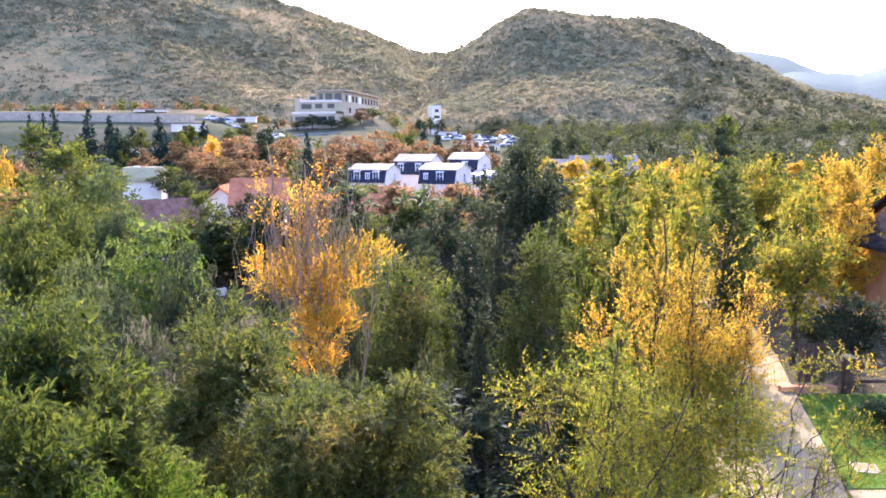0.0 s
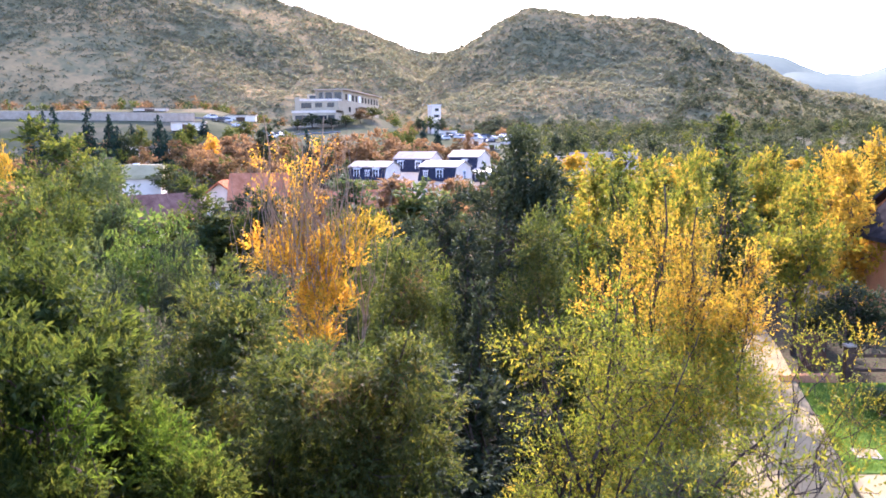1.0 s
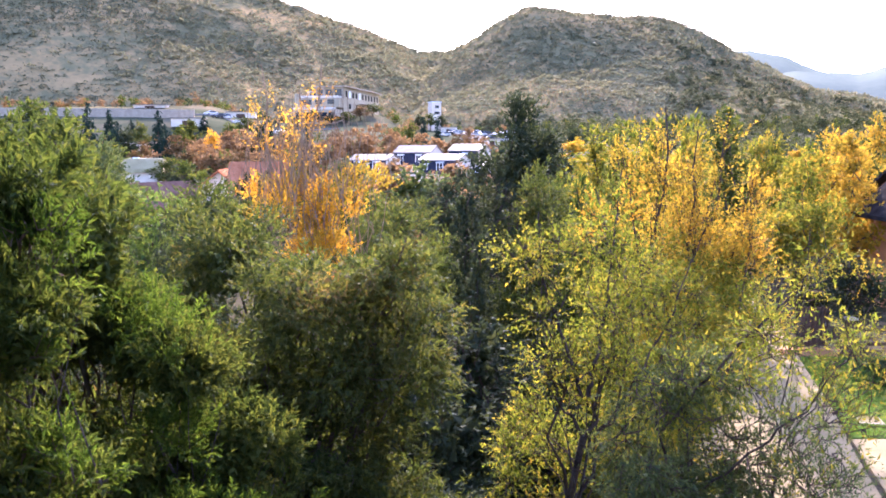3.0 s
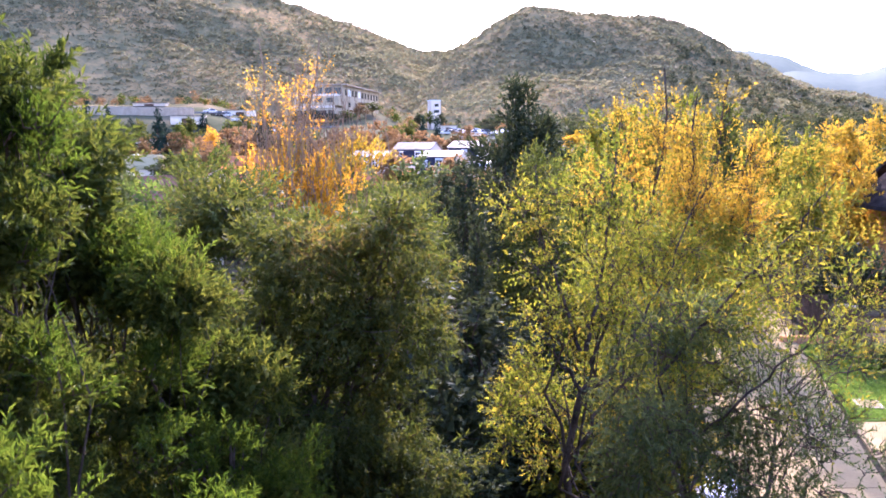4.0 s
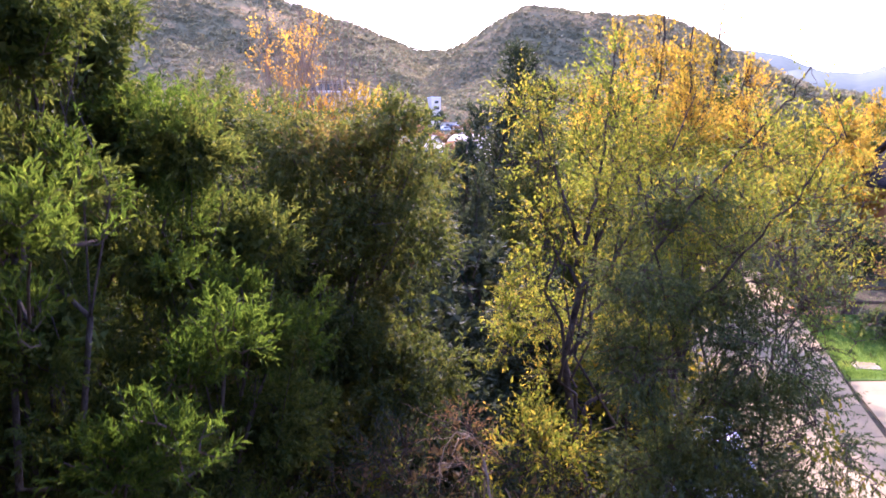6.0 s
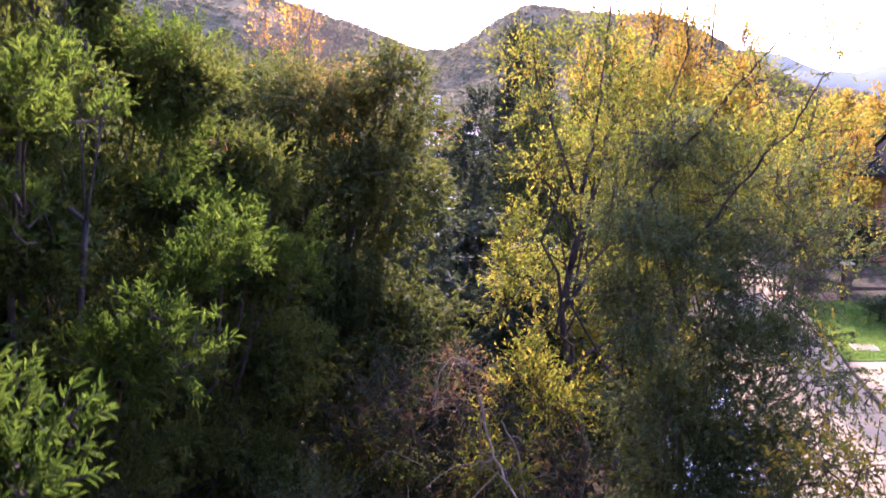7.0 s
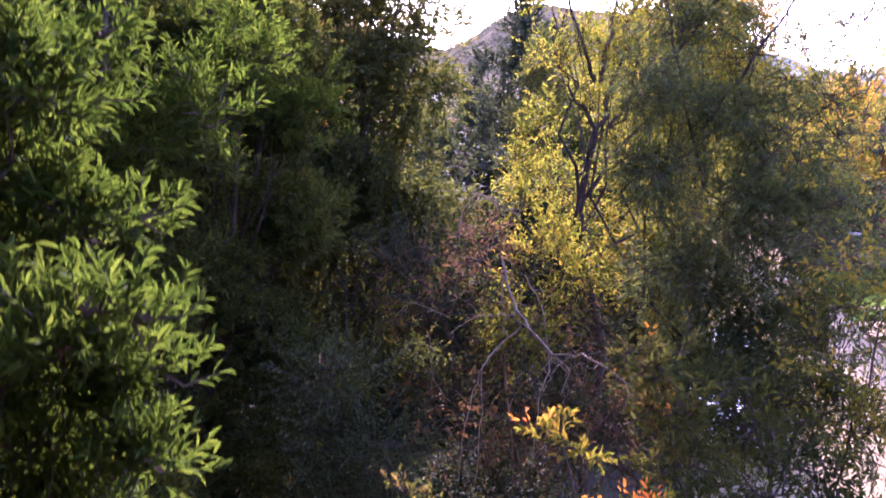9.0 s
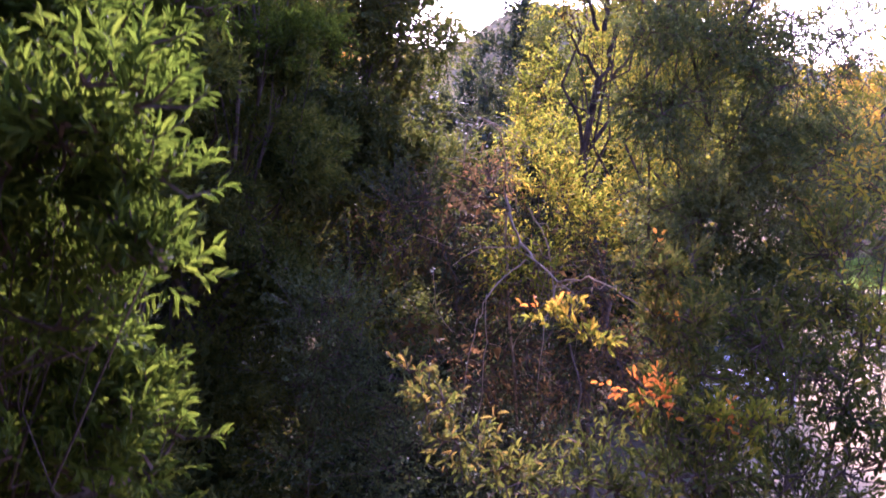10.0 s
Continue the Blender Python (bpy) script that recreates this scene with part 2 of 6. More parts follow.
def prism(outline, y0, y1, bm=None):
    """An outline in x and z, drawn out along y."""
    bm = bm or bmesh.new()
    a, b = [bm.verts.new((x, y0, z)) for x, z in outline], [bm.verts.new((x, y1, z)) for x, z in outline]
    n = len(outline)
    bm.faces.new(a)
    bm.faces.new(b[::-1])
    for i in range(n):
        bm.faces.new((a[i], b[i], b[(i + 1) % n], a[(i + 1) % n]))
    bmesh.ops.recalc_face_normals(bm, faces=bm.faces)
    return bm


def tubes(lines, sides=6):
    """Round tapered limbs along lines of points with a radius at each."""
    verts, quads, start = [], [], 0
    ring = np.linspace(0, 2 * np.pi, sides, endpoint=False)
    c, s = np.cos(ring)[:, None], np.sin(ring)[:, None]
    for pts, rad in lines:
        pts, rad = np.asarray(pts, float), np.asarray(rad, float)
        d = np.gradient(pts, axis=0)
        d /= np.linalg.norm(d, axis=1)[:, None] + 1e-9
        ref = np.array([0.31, 0.95, 0.05]) if abs(d[0, 1]) < 0.8 else np.array([0.95, 0.1, 0.3])
        for p, r, way in zip(pts, rad, d):
            a = np.cross(way, ref)
            a /= np.linalg.norm(a) + 1e-9
            b = np.cross(way, a)
            verts.append(p + r * (c * a + s * b))
        n = len(pts)
        i = np.arange(sides)
        for k in range(n - 1):
            lo, hi = start + k * sides, start + (k + 1) * sides
            quads.append(np.stack([lo + i, lo + (i + 1) % sides, hi + (i + 1) % sides, hi + i], 1))
        start += n * sides
    return np.concatenate(verts), np.concatenate(quads)


def bend(a, b, n, sag, rng, wander=0.06):
    """A crooked line of n points from a to b that bows upwards by sag."""
    a, b = np.asarray(a, float), np.asarray(b, float)
    t = np.linspace(0, 1, n)[:, None]
    size = np.linalg.norm(b - a)
    line = a + (b - a) * t
    line[:, 2:] += sag * size * 4 * t * (1 - t)
    jig = rng.normal(0, wander * size, (n, 3)) * np.sin(np.pi * t)
    return line + jig


def unit(v):
    return v / (np.linalg.norm(v, axis=-1, keepdims=True) + 1e-9)


def leaf_mesh(at, way, length, width, rng, full=False, fold=0.25, up=0.8):
    """Pointed, folded leaves at points. full: six corners each, else four; "tri": three."""
    n = len(at)
    length, width = np.broadcast_to(length, n)[:, None], np.broadcast_to(width, n)[:, None]
    way = unit(way)
    side = unit(np.cross(way, np.array([0, 0, up]) + rng.normal(0, 0.6, (n, 3))))
    nrm = np.cross(side, way)
    lift = nrm * width * fold
    tip = at + way * length - nrm * length * 0.12
    if full == "tri":
        v = np.stack([at + side * width * 0.5, at - side * width * 0.5, tip], 1).reshape(-1, 3)
        f = np.arange(n)[:, None] * 3 + [0, 1, 2]
    elif full:
        v = np.stack([at, at + way * length * 0.3 + side * width * 0.5 + lift, at + way * length * 0.68 + side * width * 0.42 + lift, tip,
                      at + way * length * 0.68 - side * width * 0.42 + lift, at + way * length * 0.3 - side * width * 0.5 + lift], 1).reshape(-1, 3)
        o = np.arange(n)[:, None] * 6
        f = np.concatenate([o + [0, 1, 2, 3], o + [0, 3, 4, 5]])
    else:
        v = np.stack([at, at + way * length * 0.45 + side * width * 0.5 + lift, tip, at + way * length * 0.45 - side * width * 0.5 + lift], 1).reshape(-1, 3)
        o = np.arange(n)[:, None] * 4
        f = np.concatenate([o + [0, 1, 2], o + [0, 2, 3]])
    return v, f


def shell(n, rng, fill=2.4):
    d = unit(rng.normal(0, 1, (n, 3)))
    return d * (rng.random((n, 1)) ** (1 / fill))


def leafy(lumps, sprays, twigs, per_twig, leaf, rng, spray_size=0.3, droop=0.0, upright=0.35, twig_len=0.3, full=False, flat=0.75):
    """Foliage: lumps (x, y, z, rx, ry, rz) hold sprays, a spray holds twigs, a twig holds leaves on both sides.
    Gives the leaves' mesh and the lines of the twigs."""
    lumps = np.asarray(lumps, float)
    size = (lumps[:, 3] * lumps[:, 4] * lumps[:, 5]) ** (2 / 3)
    pick = rng.choice(len(lumps), sprays, p=size / size.sum())
    d = shell(sprays, rng, 3.2)
    mid = lumps[pick, :3] + d * lumps[pick, 3:]
    reach = spray_size * (0.6 + 0.8 * rng.random((sprays, 1))) * (lumps[pick, 3:].mean(1, keepdims=True) ** 0.4)
    which = np.repeat(np.arange(sprays), twigs)
    n = len(which)
    local = shell(n, rng, 2.0) * [1, 1, flat]
    start = mid[which] + local * reach[which]
    out = unit(d[which] * 0.7 + local * 0.8 + rng.normal(0, 0.35, (n, 3)) + [0, 0, upright - droop])
    span = twig_len * (0.6 + 0.8 * rng.random((n, 1)))
    end = start + out * span - [0, 0, 1] * span * droop
    which2 = np.repeat(np.arange(n), per_twig)
    t = np.tile(np.linspace(0.15, 1.0, per_twig), n)[:, None]
    at = start[which2] + (end - start)[which2] * t
    m = len(at)
    ax = unit((end - start)[which2])
    way = unit(ax * 0.9 + unit(np.cross(ax, rng.normal(0, 1, (m, 3)))) * 0.85 - np.array([0, 0, 1]) * droop * 0.9)
    size = leaf[0] * (0.65 + 0.6 * rng.random(m))
    v, f = leaf_mesh(at, way, size, size * leaf[1] / leaf[0], rng, full)
    return v, f, (start, end, mid)


def clumps(lumps, each, rng, size=0.42):
    """Breaks each lump into smaller flattened clumps round its outside, with gaps between them."""
    out = []
    for lump in np.asarray(lumps, float):
        d = shell(each, rng, 6.0)
        d[:, 2] = d[:, 2] * 0.75 + 0.2
        r = size * (0.65 + 0.7 * rng.random((each, 1))) * lump[3:]
        out.append(np.c_[lump[:3] + d * lump[3:] * (1 - 0.5 * size), r * [1, 1, 0.72]])
    return np.concatenate(out)


def limbs(base, fork, lumps, girth, rng, sub=6, sides=8):
    """A trunk from base to fork, a limb to each lump, and branches from the limb into the lump."""
    base, fork = np.asarray(base, float), np.asarray(fork, float)
    trunk = bend(base, fork, 8, 0, rng, 0.03)
    lines = [(trunk, np.linspace(girth * 1.15, girth * 0.6, 8))]
    fine = []
    for k, lump in enumerate(np.asarray(lumps, float)):
        c = lump[:3]
        i = 4 + k % 4 if c[2] > fork[2] - 0.5 else int(np.clip((c[2] - base[2]) / max(fork[2] - base[2], 0.1) * 5, 2, 6))
        line = bend(trunk[i], c + [0, 0, lump[5] * 0.5], 8, -0.05, rng)
        g = girth * 0.42
        lines.append((line, np.linspace(g, g * 0.18, 8)))
        for _ in range(sub):
            j = rng.integers(2, 8)
            goal = c + shell(1, rng)[0] * lump[3:] * 0.95
            fine.append((bend(line[j], goal, 5, 0.02, rng), np.linspace(g * 0.3, g * 0.07, 5)))
    v1, f1 = tubes(lines, sides)
    if not fine:
        return v1, f1
    v2, f2 = tubes(fine, max(3, sides // 2))
    return np.concatenate([v1, v2]), np.concatenate([f1, f2 + len(v1)])


def inner(lumps, each, rng, coarse=0.28):
    """The shaded leaves deep inside a crown."""
    lumps = np.asarray(lumps, float)
    i = np.repeat(np.arange(len(lumps)), each)
    d = shell(len(i), rng, 2.0)
    size = coarse * lumps[i, 3:].mean(1) ** 0.6
    return leaf_mesh(lumps[i, :3] + d * lumps[i, 3:] * 0.62, d + rng.normal(0, 1, d.shape), size, size * 0.7, rng, "tri")


def tree(name, x, y, lumps, leaf_key, label, seed, fork=None, girth=0.14, sprays=90, twigs=14, per_twig=8, leaf=(0.09, 0.03), base=None, bark=BARK,
         sub=6, sides=8, core=60, core_size=0.16, twig_rods=0, z=0.0, group="", clump=0, clump_size=0.42, **how):
    """A tree with its own crown, in its own frame of reference at its foot."""
    rng = np.random.default_rng(seed)
    lumps = [(a - x, b - y, c - z, *r) for a, b, c, *r in lumps]
    top = max(l[2] for l in lumps)
    fork = fork or (np.mean([l[0] for l in lumps]) * 0.5, np.mean([l[1] for l in lumps]) * 0.5, top * 0.45)
    root = holder(name, pose(x, y, z), label, "tree", group)
    v, f = limbs((0, 0, -0.15), fork, lumps, girth, rng, sub, sides)
    part("trunk", mesh_of("trunk", v, f, bark, True), None, root)
    v, f, (start, end, mid) = leafy(clumps(lumps, clump, rng, clump_size) if clump else lumps, sprays, twigs, per_twig, leaf, rng, **how)
    if twig_rods:
        pick = rng.choice(len(start), min(twig_rods, len(start)), replace=False)
        tv, tf = tubes([((mid[i // twigs], start[i], end[i]), (0.008, 0.005, 0.002)) for i in pick], 3)
        tagged(part("twig_growth", mesh_of("twig_growth", tv, tf, TWIG_BARK), None, root), kind="stuff")
    if core:
        v2, f2 = inner(lumps, core, rng, core_size)
        v, f = np.concatenate([v, v2]), np.concatenate([f, f2 + len(v)]) if f.shape[1] == 3 else [f, f2 + len(v)]
    part("crown", mesh_of("crown", v, f, LEAF[leaf_key]), None, root)
    return root


def kind_of(root, key):
    """Gives a copied tree leaves of another kind."""
    for o in root.children:
        if o.name.startswith("crown"):
            o.material_slots[0].link = "OBJECT"
            o.material_slots[0].material = LEAF[key]


# ---- ground and hills ----
def steps(*spans):
    out = []
    for a, b, s in spans:
        out += list(np.arange(a, b, s))
    return np.array(out + [spans[-1][1]])


def smooth01(t):
    t = np.clip(t, 0, 1)
    return t * t * (3 - 2 * t)


# skylines: bearing (sideways per metre ahead) and rise per metre
LEFT_RIDGE = ((-1.6, 0.42), (-0.9, 0.36), (-0.55, 0.295), (-0.30, 0.21), (-0.215, 0.178), (-0.14, 0.153), (-0.075, 0.131), (-0.033, 0.113), (0.01, 0.108), (0.08, 0.09), (0.3, 0.03), (0.6, 0.0))
RIGHT_RIDGE = ((-0.09, 0.0), (-0.03, 0.07), (0.008, 0.109), (0.045, 0.130), (0.075, 0.147), (0.100, 0.160), (0.165, 0.155), (0.26, 0.152), (0.288, 0.146), (0.35, 0.110), (0.415, 0.083), (0.46, 0.067), (0.51, 0.054), (0.56, 0.036), (0.66, 0.02), (0.9, 0.01))


def ground_height(x, y):
    x, y = np.asarray(x, float), np.asarray(y, float)
    u = np.where(y > 60, x / np.maximum(y, 60), x / 60)
    base = 17.0 * smooth01((y - 150) / 170) * smooth01((y - 100) / 60)
    base = base * (0.75 + 0.25 * smooth01((-u - 0.05) / 0.2 + 0.5))
    base = base + 6.5 * smooth01((y - 205) / 42) * smooth01((-u - 0.20) / 0.1) * smooth01((420 - y) / 60)
    base = base + 5.4 * np.exp(-(((x + 31) / 13) ** 2) - ((y - 328) / 26) ** 2)
    out = base
    for table, y0, yr in ((LEFT_RIDGE, 900, 1500), (RIGHT_RIDGE, 780, 1250)):
        us, rise = np.array(table).T
        top = 8.6 + (np.interp(u, us, rise) + 0.001) * yr
        t = (y - y0) / (yr - y0)
        up = np.where(t < 1, np.clip(t, 0, 1) ** 1.1, np.clip(1 - (t - 1) * 0.35, 0, 1))
        out = np.maximum(out, base + np.maximum(top - base, 0) * up)
    return out


def build_ground():
    xs = steps((-3600, -1400, 120), (-1400, -900, 20), (-900, -200, 8), (-200, 200, 5), (200, 960, 8), (960, 1500, 20), (1500, 3600, 120))
    ys = steps((-3000, -60, 150), (-60, 150, 5), (150, 520, 4.5), (520, 1720, 9), (1720, 2500, 40), (2500, 4200, 160))
    gx, gy = np.meshgrid(xs, ys)
    gz = ground_height(gx, gy)
    rough = np.zeros_like(gz)
    hill = smooth01((gz - 8) / 25)
    for i, j in zip(*np.nonzero((gz > 4) & (np.abs(gx) < 1400) & (gy < 2500))):
        p = Vector((gx[i, j], gy[i, j], 0))
        rough[i, j] = min(1.0, max(gy[i, j] - 350, 0) / 300) * (12.0 * noise.noise(p / 160) + 4.5 * noise.noise(p / 62)) + 1.0 * noise.noise(p / 24)
    gz = gz + rough * hill
    v = np.stack([gx, gy, gz], -1).reshape(-1, 3)
    w = len(xs)
    i = (np.arange(len(ys) - 1)[:, None] * w + np.arange(w - 1)).ravel()
    ob = new("ground", mesh_of("ground", v, np.stack([i, i + 1, i + w + 1, i + w], 1), ground_material(), True))
    return tagged(ob, "valley floor of leaf litter rising to dry scrubby hills", "ground", kind="structure"), xs, ys, gz


ground, GX, GY, GZ = build_ground()


def ground_at(x, y):
    i, j = np.clip(np.searchsorted(GY, y) - 1, 0, len(GY) - 2), np.clip(np.searchsorted(GX, x) - 1, 0, len(GX) - 2)
    fy, fx = (y - GY[i]) / (GY[i + 1] - GY[i]), (x - GX[j]) / (GX[j + 1] - GX[j])
    return (GZ[i, j] * (1 - fx) + GZ[i, j + 1] * fx) * (1 - fy) + (GZ[i + 1, j] * (1 - fx) + GZ[i + 1, j + 1] * fx) * fy


def far_mountains():
    # the haze of distance is mixed into this base colour
    m = surface("hazy_mountain", (0.118, 0.138, 0.115), (0.15, 0.168, 0.135), 0.004, 0.03, 1.0, 0.0)
    for name, dist, line in (("backdrop_far_range", 3600, ((-0.2, 0.02), (0.2, 0.06), (0.34, 0.101), (0.375, 0.104), (0.42, 0.093), (0.47, 0.074), (0.6, 0.03), (0.9, 0.02))),
                             ("backdrop_near_range", 3000, ((0.1, 0.0), (0.3, 0.03), (0.43, 0.076), (0.513, 0.0755), (0.54, 0.083), (0.60, 0.107), (0.75, 0.14), (1.0, 0.12), (1.4, 0.05)))):
        us, rise = np.array(line).T
        u = np.linspace(us[0], us[-1], 240)
        rng = np.random.default_rng(5)
        top = (np.interp(u, us, rise) + 0.008) * dist + 10 + np.convolve(rng.normal(0, 9, 240), np.ones(6) / 6, "same")
        rows = [np.stack([u * d, np.full(240, d), z], 1) for d, z in ((dist - 900, np.full(240, -5.0)), (dist - 350, top * 0.62), (dist, top), (dist + 700, np.full(240, -5.0)))]
        v = np.concatenate(rows)
        i = (np.arange(3)[:, None] * 240 + np.arange(239)).ravel()
        ob = new(name, mesh_of(name, v, np.stack([i, i + 1, i + 241, i + 240], 1), m, True))
        tagged(ob, "blue distant mountain range behind the valley", "mountain", kind="structure")


far_mountains()


def hill_scrub():
    """Low bushes over the slopes."""
    rng = np.random.default_rng(11)
    at = []
    while len(at) < 80000:
        y = rng.uniform(740, 1660)
        x = rng.uniform(-0.62, 0.62) * y
        z = float(ground_at(x, y))
        if z < 20 or 0.8 * noise.noise(Vector((x, y, 3)) / 190) + 0.5 * noise.noise(Vector((x, y, 9)) / 56) + rng.normal(0, 0.3) < (-0.62 if x > 0 else -0.34):
            continue
        at.append((x, y, z, (0.5 + 1.6 * rng.random() ** 2.6) * (0.5 + y / 560)))
    at = np.array(at)
    k = 7
    i = np.repeat(np.arange(len(at)), k)
    d = shell(len(i), rng, 3) * at[i, 3:]
    d[:, 2] = np.abs(d[:, 2]) * 0.65
    p = at[i, :3] + d
    v, f = leaf_mesh(p, d + rng.normal(0, 0.6, d.shape), 0.75 * at[i, 3], 0.75 * at[i, 3], rng, "tri")
    ob = new("hillside_scrub", mesh_of("hillside_scrub", v, f, LEAF["scrub"]))
    tagged(ob, "grey-green scrub bushes dotted over the dry slopes", "scrub", kind="stuff")


hill_scrub()

# ---- near trees ----
def foliage(root, lumps, key, seed, sprays, twigs, per_twig, leaf, label="", rods=0, name="crown", **how):
    """A further mass of leaves on a tree, places in the world."""
    rng = np.random.default_rng(seed)
    o = root.matrix_world.translation
    lumps = [(a - o.x, b - o.y, c - o.z, *r) for a, b, c, *r in lumps]
    v, f, (start, end, mid) = leafy(lumps, sprays, twigs, per_twig, leaf, rng, **how)
    part(name, mesh_of(name, v, f, LEAF[key]), None, root, label)
    if rods:
        pick = rng.choice(len(start), min(rods, len(start)), replace=False)
        tv, tf = tubes([((mid[i // twigs], start[i], end[i]), (0.007, 0.005, 0.002)) for i in pick], 3)
        tagged(part("twig_growth", mesh_of("twig_growth", tv, tf, TWIG_BARK), None, root), kind="stuff")


def stems(root, lines, mat, seed, sides=5, name="stem", wander=0.03):
    """Limbs told by their two ends (in the world) and radius, each an own part."""
    rng = np.random.default_rng(seed)
    o = np.array(root.matrix_world.translation)
    for a, b, r, sag in lines:
        v, f = tubes([(bend(np.array(a) - o, np.array(b) - o, 9, sag, rng, wander), np.linspace(r, r * 0.3, 9))], sides)
        part(name, mesh_of(name, v, f, mat, True), None, root)


def crooked(root, lines, mat, seed, sides=6, name="branch", wander=0.006, twigs=0):
    """Branches that pass through a few way-points with a radius at either end; each carries a few side twigs."""
    rng = np.random.default_rng(seed)
    o = np.array(root.matrix_world.translation)
    for pts, r0, r1 in lines:
        p = np.array(pts, float) - o
        t, k = np.linspace(0, len(p) - 1, 6 * (len(p) - 1) + 1), np.arange(len(p))
        line = np.stack([np.interp(t, k, p[:, i]) for i in range(3)], 1)
        for _ in range(2):
            line[1:-1] = 0.25 * line[:-2] + 0.5 * line[1:-1] + 0.25 * line[2:]
        size = np.linalg.norm(p[-1] - p[0])
        line[1:-1] += rng.normal(0, wander * size, (len(line) - 2, 3))
        rods = [(line, np.linspace(r0, r1, len(line)))]
        for _ in range(twigs):
            j = rng.integers(2, len(line) - 1)
            tip = line[j] + unit(rng.normal(0, 1, 3) + [0, 0, -0.6]) * rng.uniform(0.15, 0.45)
            rods.append((bend(line[j], tip, 6, 0.08, rng, 0.08), np.linspace(r1 * 0.7, r1 * 0.25, 6)))
        v, f = tubes(rods, sides)
        part(name, mesh_of(name, v, f, mat, True), None, root)


olive_tree = tree("tree", -2.15, 8.9, [(-0.3, 9.1, 7.2, .55, .6, .6), (-0.95, 9.2, 6.85, .5, .6, .5), (-1.55, 8.8, 6.7, .65, .7, .6), (-0.25, 9.2, 6.4, .5, .6, .5), (-1.05, 9.1, 6.1, .8, .8, .55), (-1.9, 8.9, 6.0, .6, .7, .55), (-0.5, 9.2, 5.6, .7, .7, .6), (-1.4, 9.0, 5.3, .8, .8, .6), (-2.3, 9.0, 5.1, .6, .7, .6),
     (-0.45, 9.1, 4.7, .7, .7, .6), (-1.3, 8.9, 4.4, .8, .8, .6), (-2.2, 9.1, 4.2, .7, .7, .6), (-0.6, 9.0, 3.7, .75, .7, .6), (-1.6, 8.9, 3.4, .8, .8, .6), (-0.8, 9.0, 2.8, .72, .7, .5), (-1.0, 8.6, 4.9, .7, .5, .6), (-1.7, 8.5, 4.1, .8, .5, .7), (-0.3, 8.7, 4.2, .6, .5, .6), (-1.1, 8.5, 3.3, .8, .5, .6), (-0.6, 8.8, 6.2, .6, .5, .5)],
     "olive", "tall narrow-leaved tree with dull olive crown and leaning trunk", 21, fork=(0.75, 0.2, 4.6), girth=0.12, sprays=600, twigs=19, per_twig=9, leaf=(0.075, 0.026), spray_size=0.3, twig_len=0.22, twig_rods=300, droop=0.15, clump=8, clump_size=0.5, core=160, core_size=0.12, full="tri")
tree("tree", -3.0, 11.2, [(-2.75, 11.2, 7.1, .8, .9, .85), (-3.6, 11.0, 6.3, .8, .8, .7), (-2.1, 11.3, 6.4, .6, .8, .8), (-3.0, 11.0, 5.2, 1.2, 1, .9), (-3.9, 11.2, 4.9, .9, .9, .8), (-2.9, 10.6, 4.1, 1.0, .7, .8), (-2.4, 10.4, 5.2, .8, .6, .7), (-2.7, 10.5, 3.0, 1.0, .7, .8)],
     "olive", "green tree with a rounded crown and dark trunk", 22, fork=(0.05, 0, 4.2), girth=0.11, sprays=260, twigs=20, per_twig=9, leaf=(0.085, 0.034), spray_size=0.32, clump=8, clump_size=0.48, core=500, core_size=0.13, full="tri")
tree("tree", -4.0, 7.0, [(-3.2, 6.7, 8.3, .55, .6, .5), (-2.75, 6.6, 7.75, .45, .5, .5), (-3.8, 6.9, 7.9, .7, .7, .6), (-4.6, 7.0, 7.7, .8, .8, .8), (-3.2, 6.7, 7.1, .8, .7, .6), (-4.1, 6.9, 6.6, 1.0, .9, .8), (-3.1, 6.8, 6.1, .8, .7, .7), (-3.9, 6.8, 5.2, 1.1, .9, .9), (-3.2, 6.8, 4.4, .9, .8, .9), (-4.0, 6.8, 3.4, 1.2, .9, 1)],
     "green", "dense green tree with a lumpy crown", 23, girth=0.17, sprays=360, twigs=20, per_twig=10, leaf=(0.075, 0.026), spray_size=0.28, twig_len=0.18, clump=9, clump_size=0.48, core=800, core_size=0.13, full="tri")
tree("tree", -6.3, 9.4, [(-5.6, 9.2, 7.6, .9, .9, .8), (-6.6, 9.4, 7.5, 1.0, 1, .9), (-5.4, 9.1, 6.4, 1.0, .9, .8), (-6.4, 9.3, 6.0, 1.2, 1, .9), (-5.6, 9.2, 4.9, 1.1, .9, .9), (-6.2, 9.3, 3.6, 1.3, 1, 1.1)],
     "green", "broad green tree among its neighbours", 123, girth=0.16, sprays=200, twigs=20, per_twig=10, leaf=(0.075, 0.03), spray_size=0.34, clump=9, core=500, core_size=0.15, full="tri")
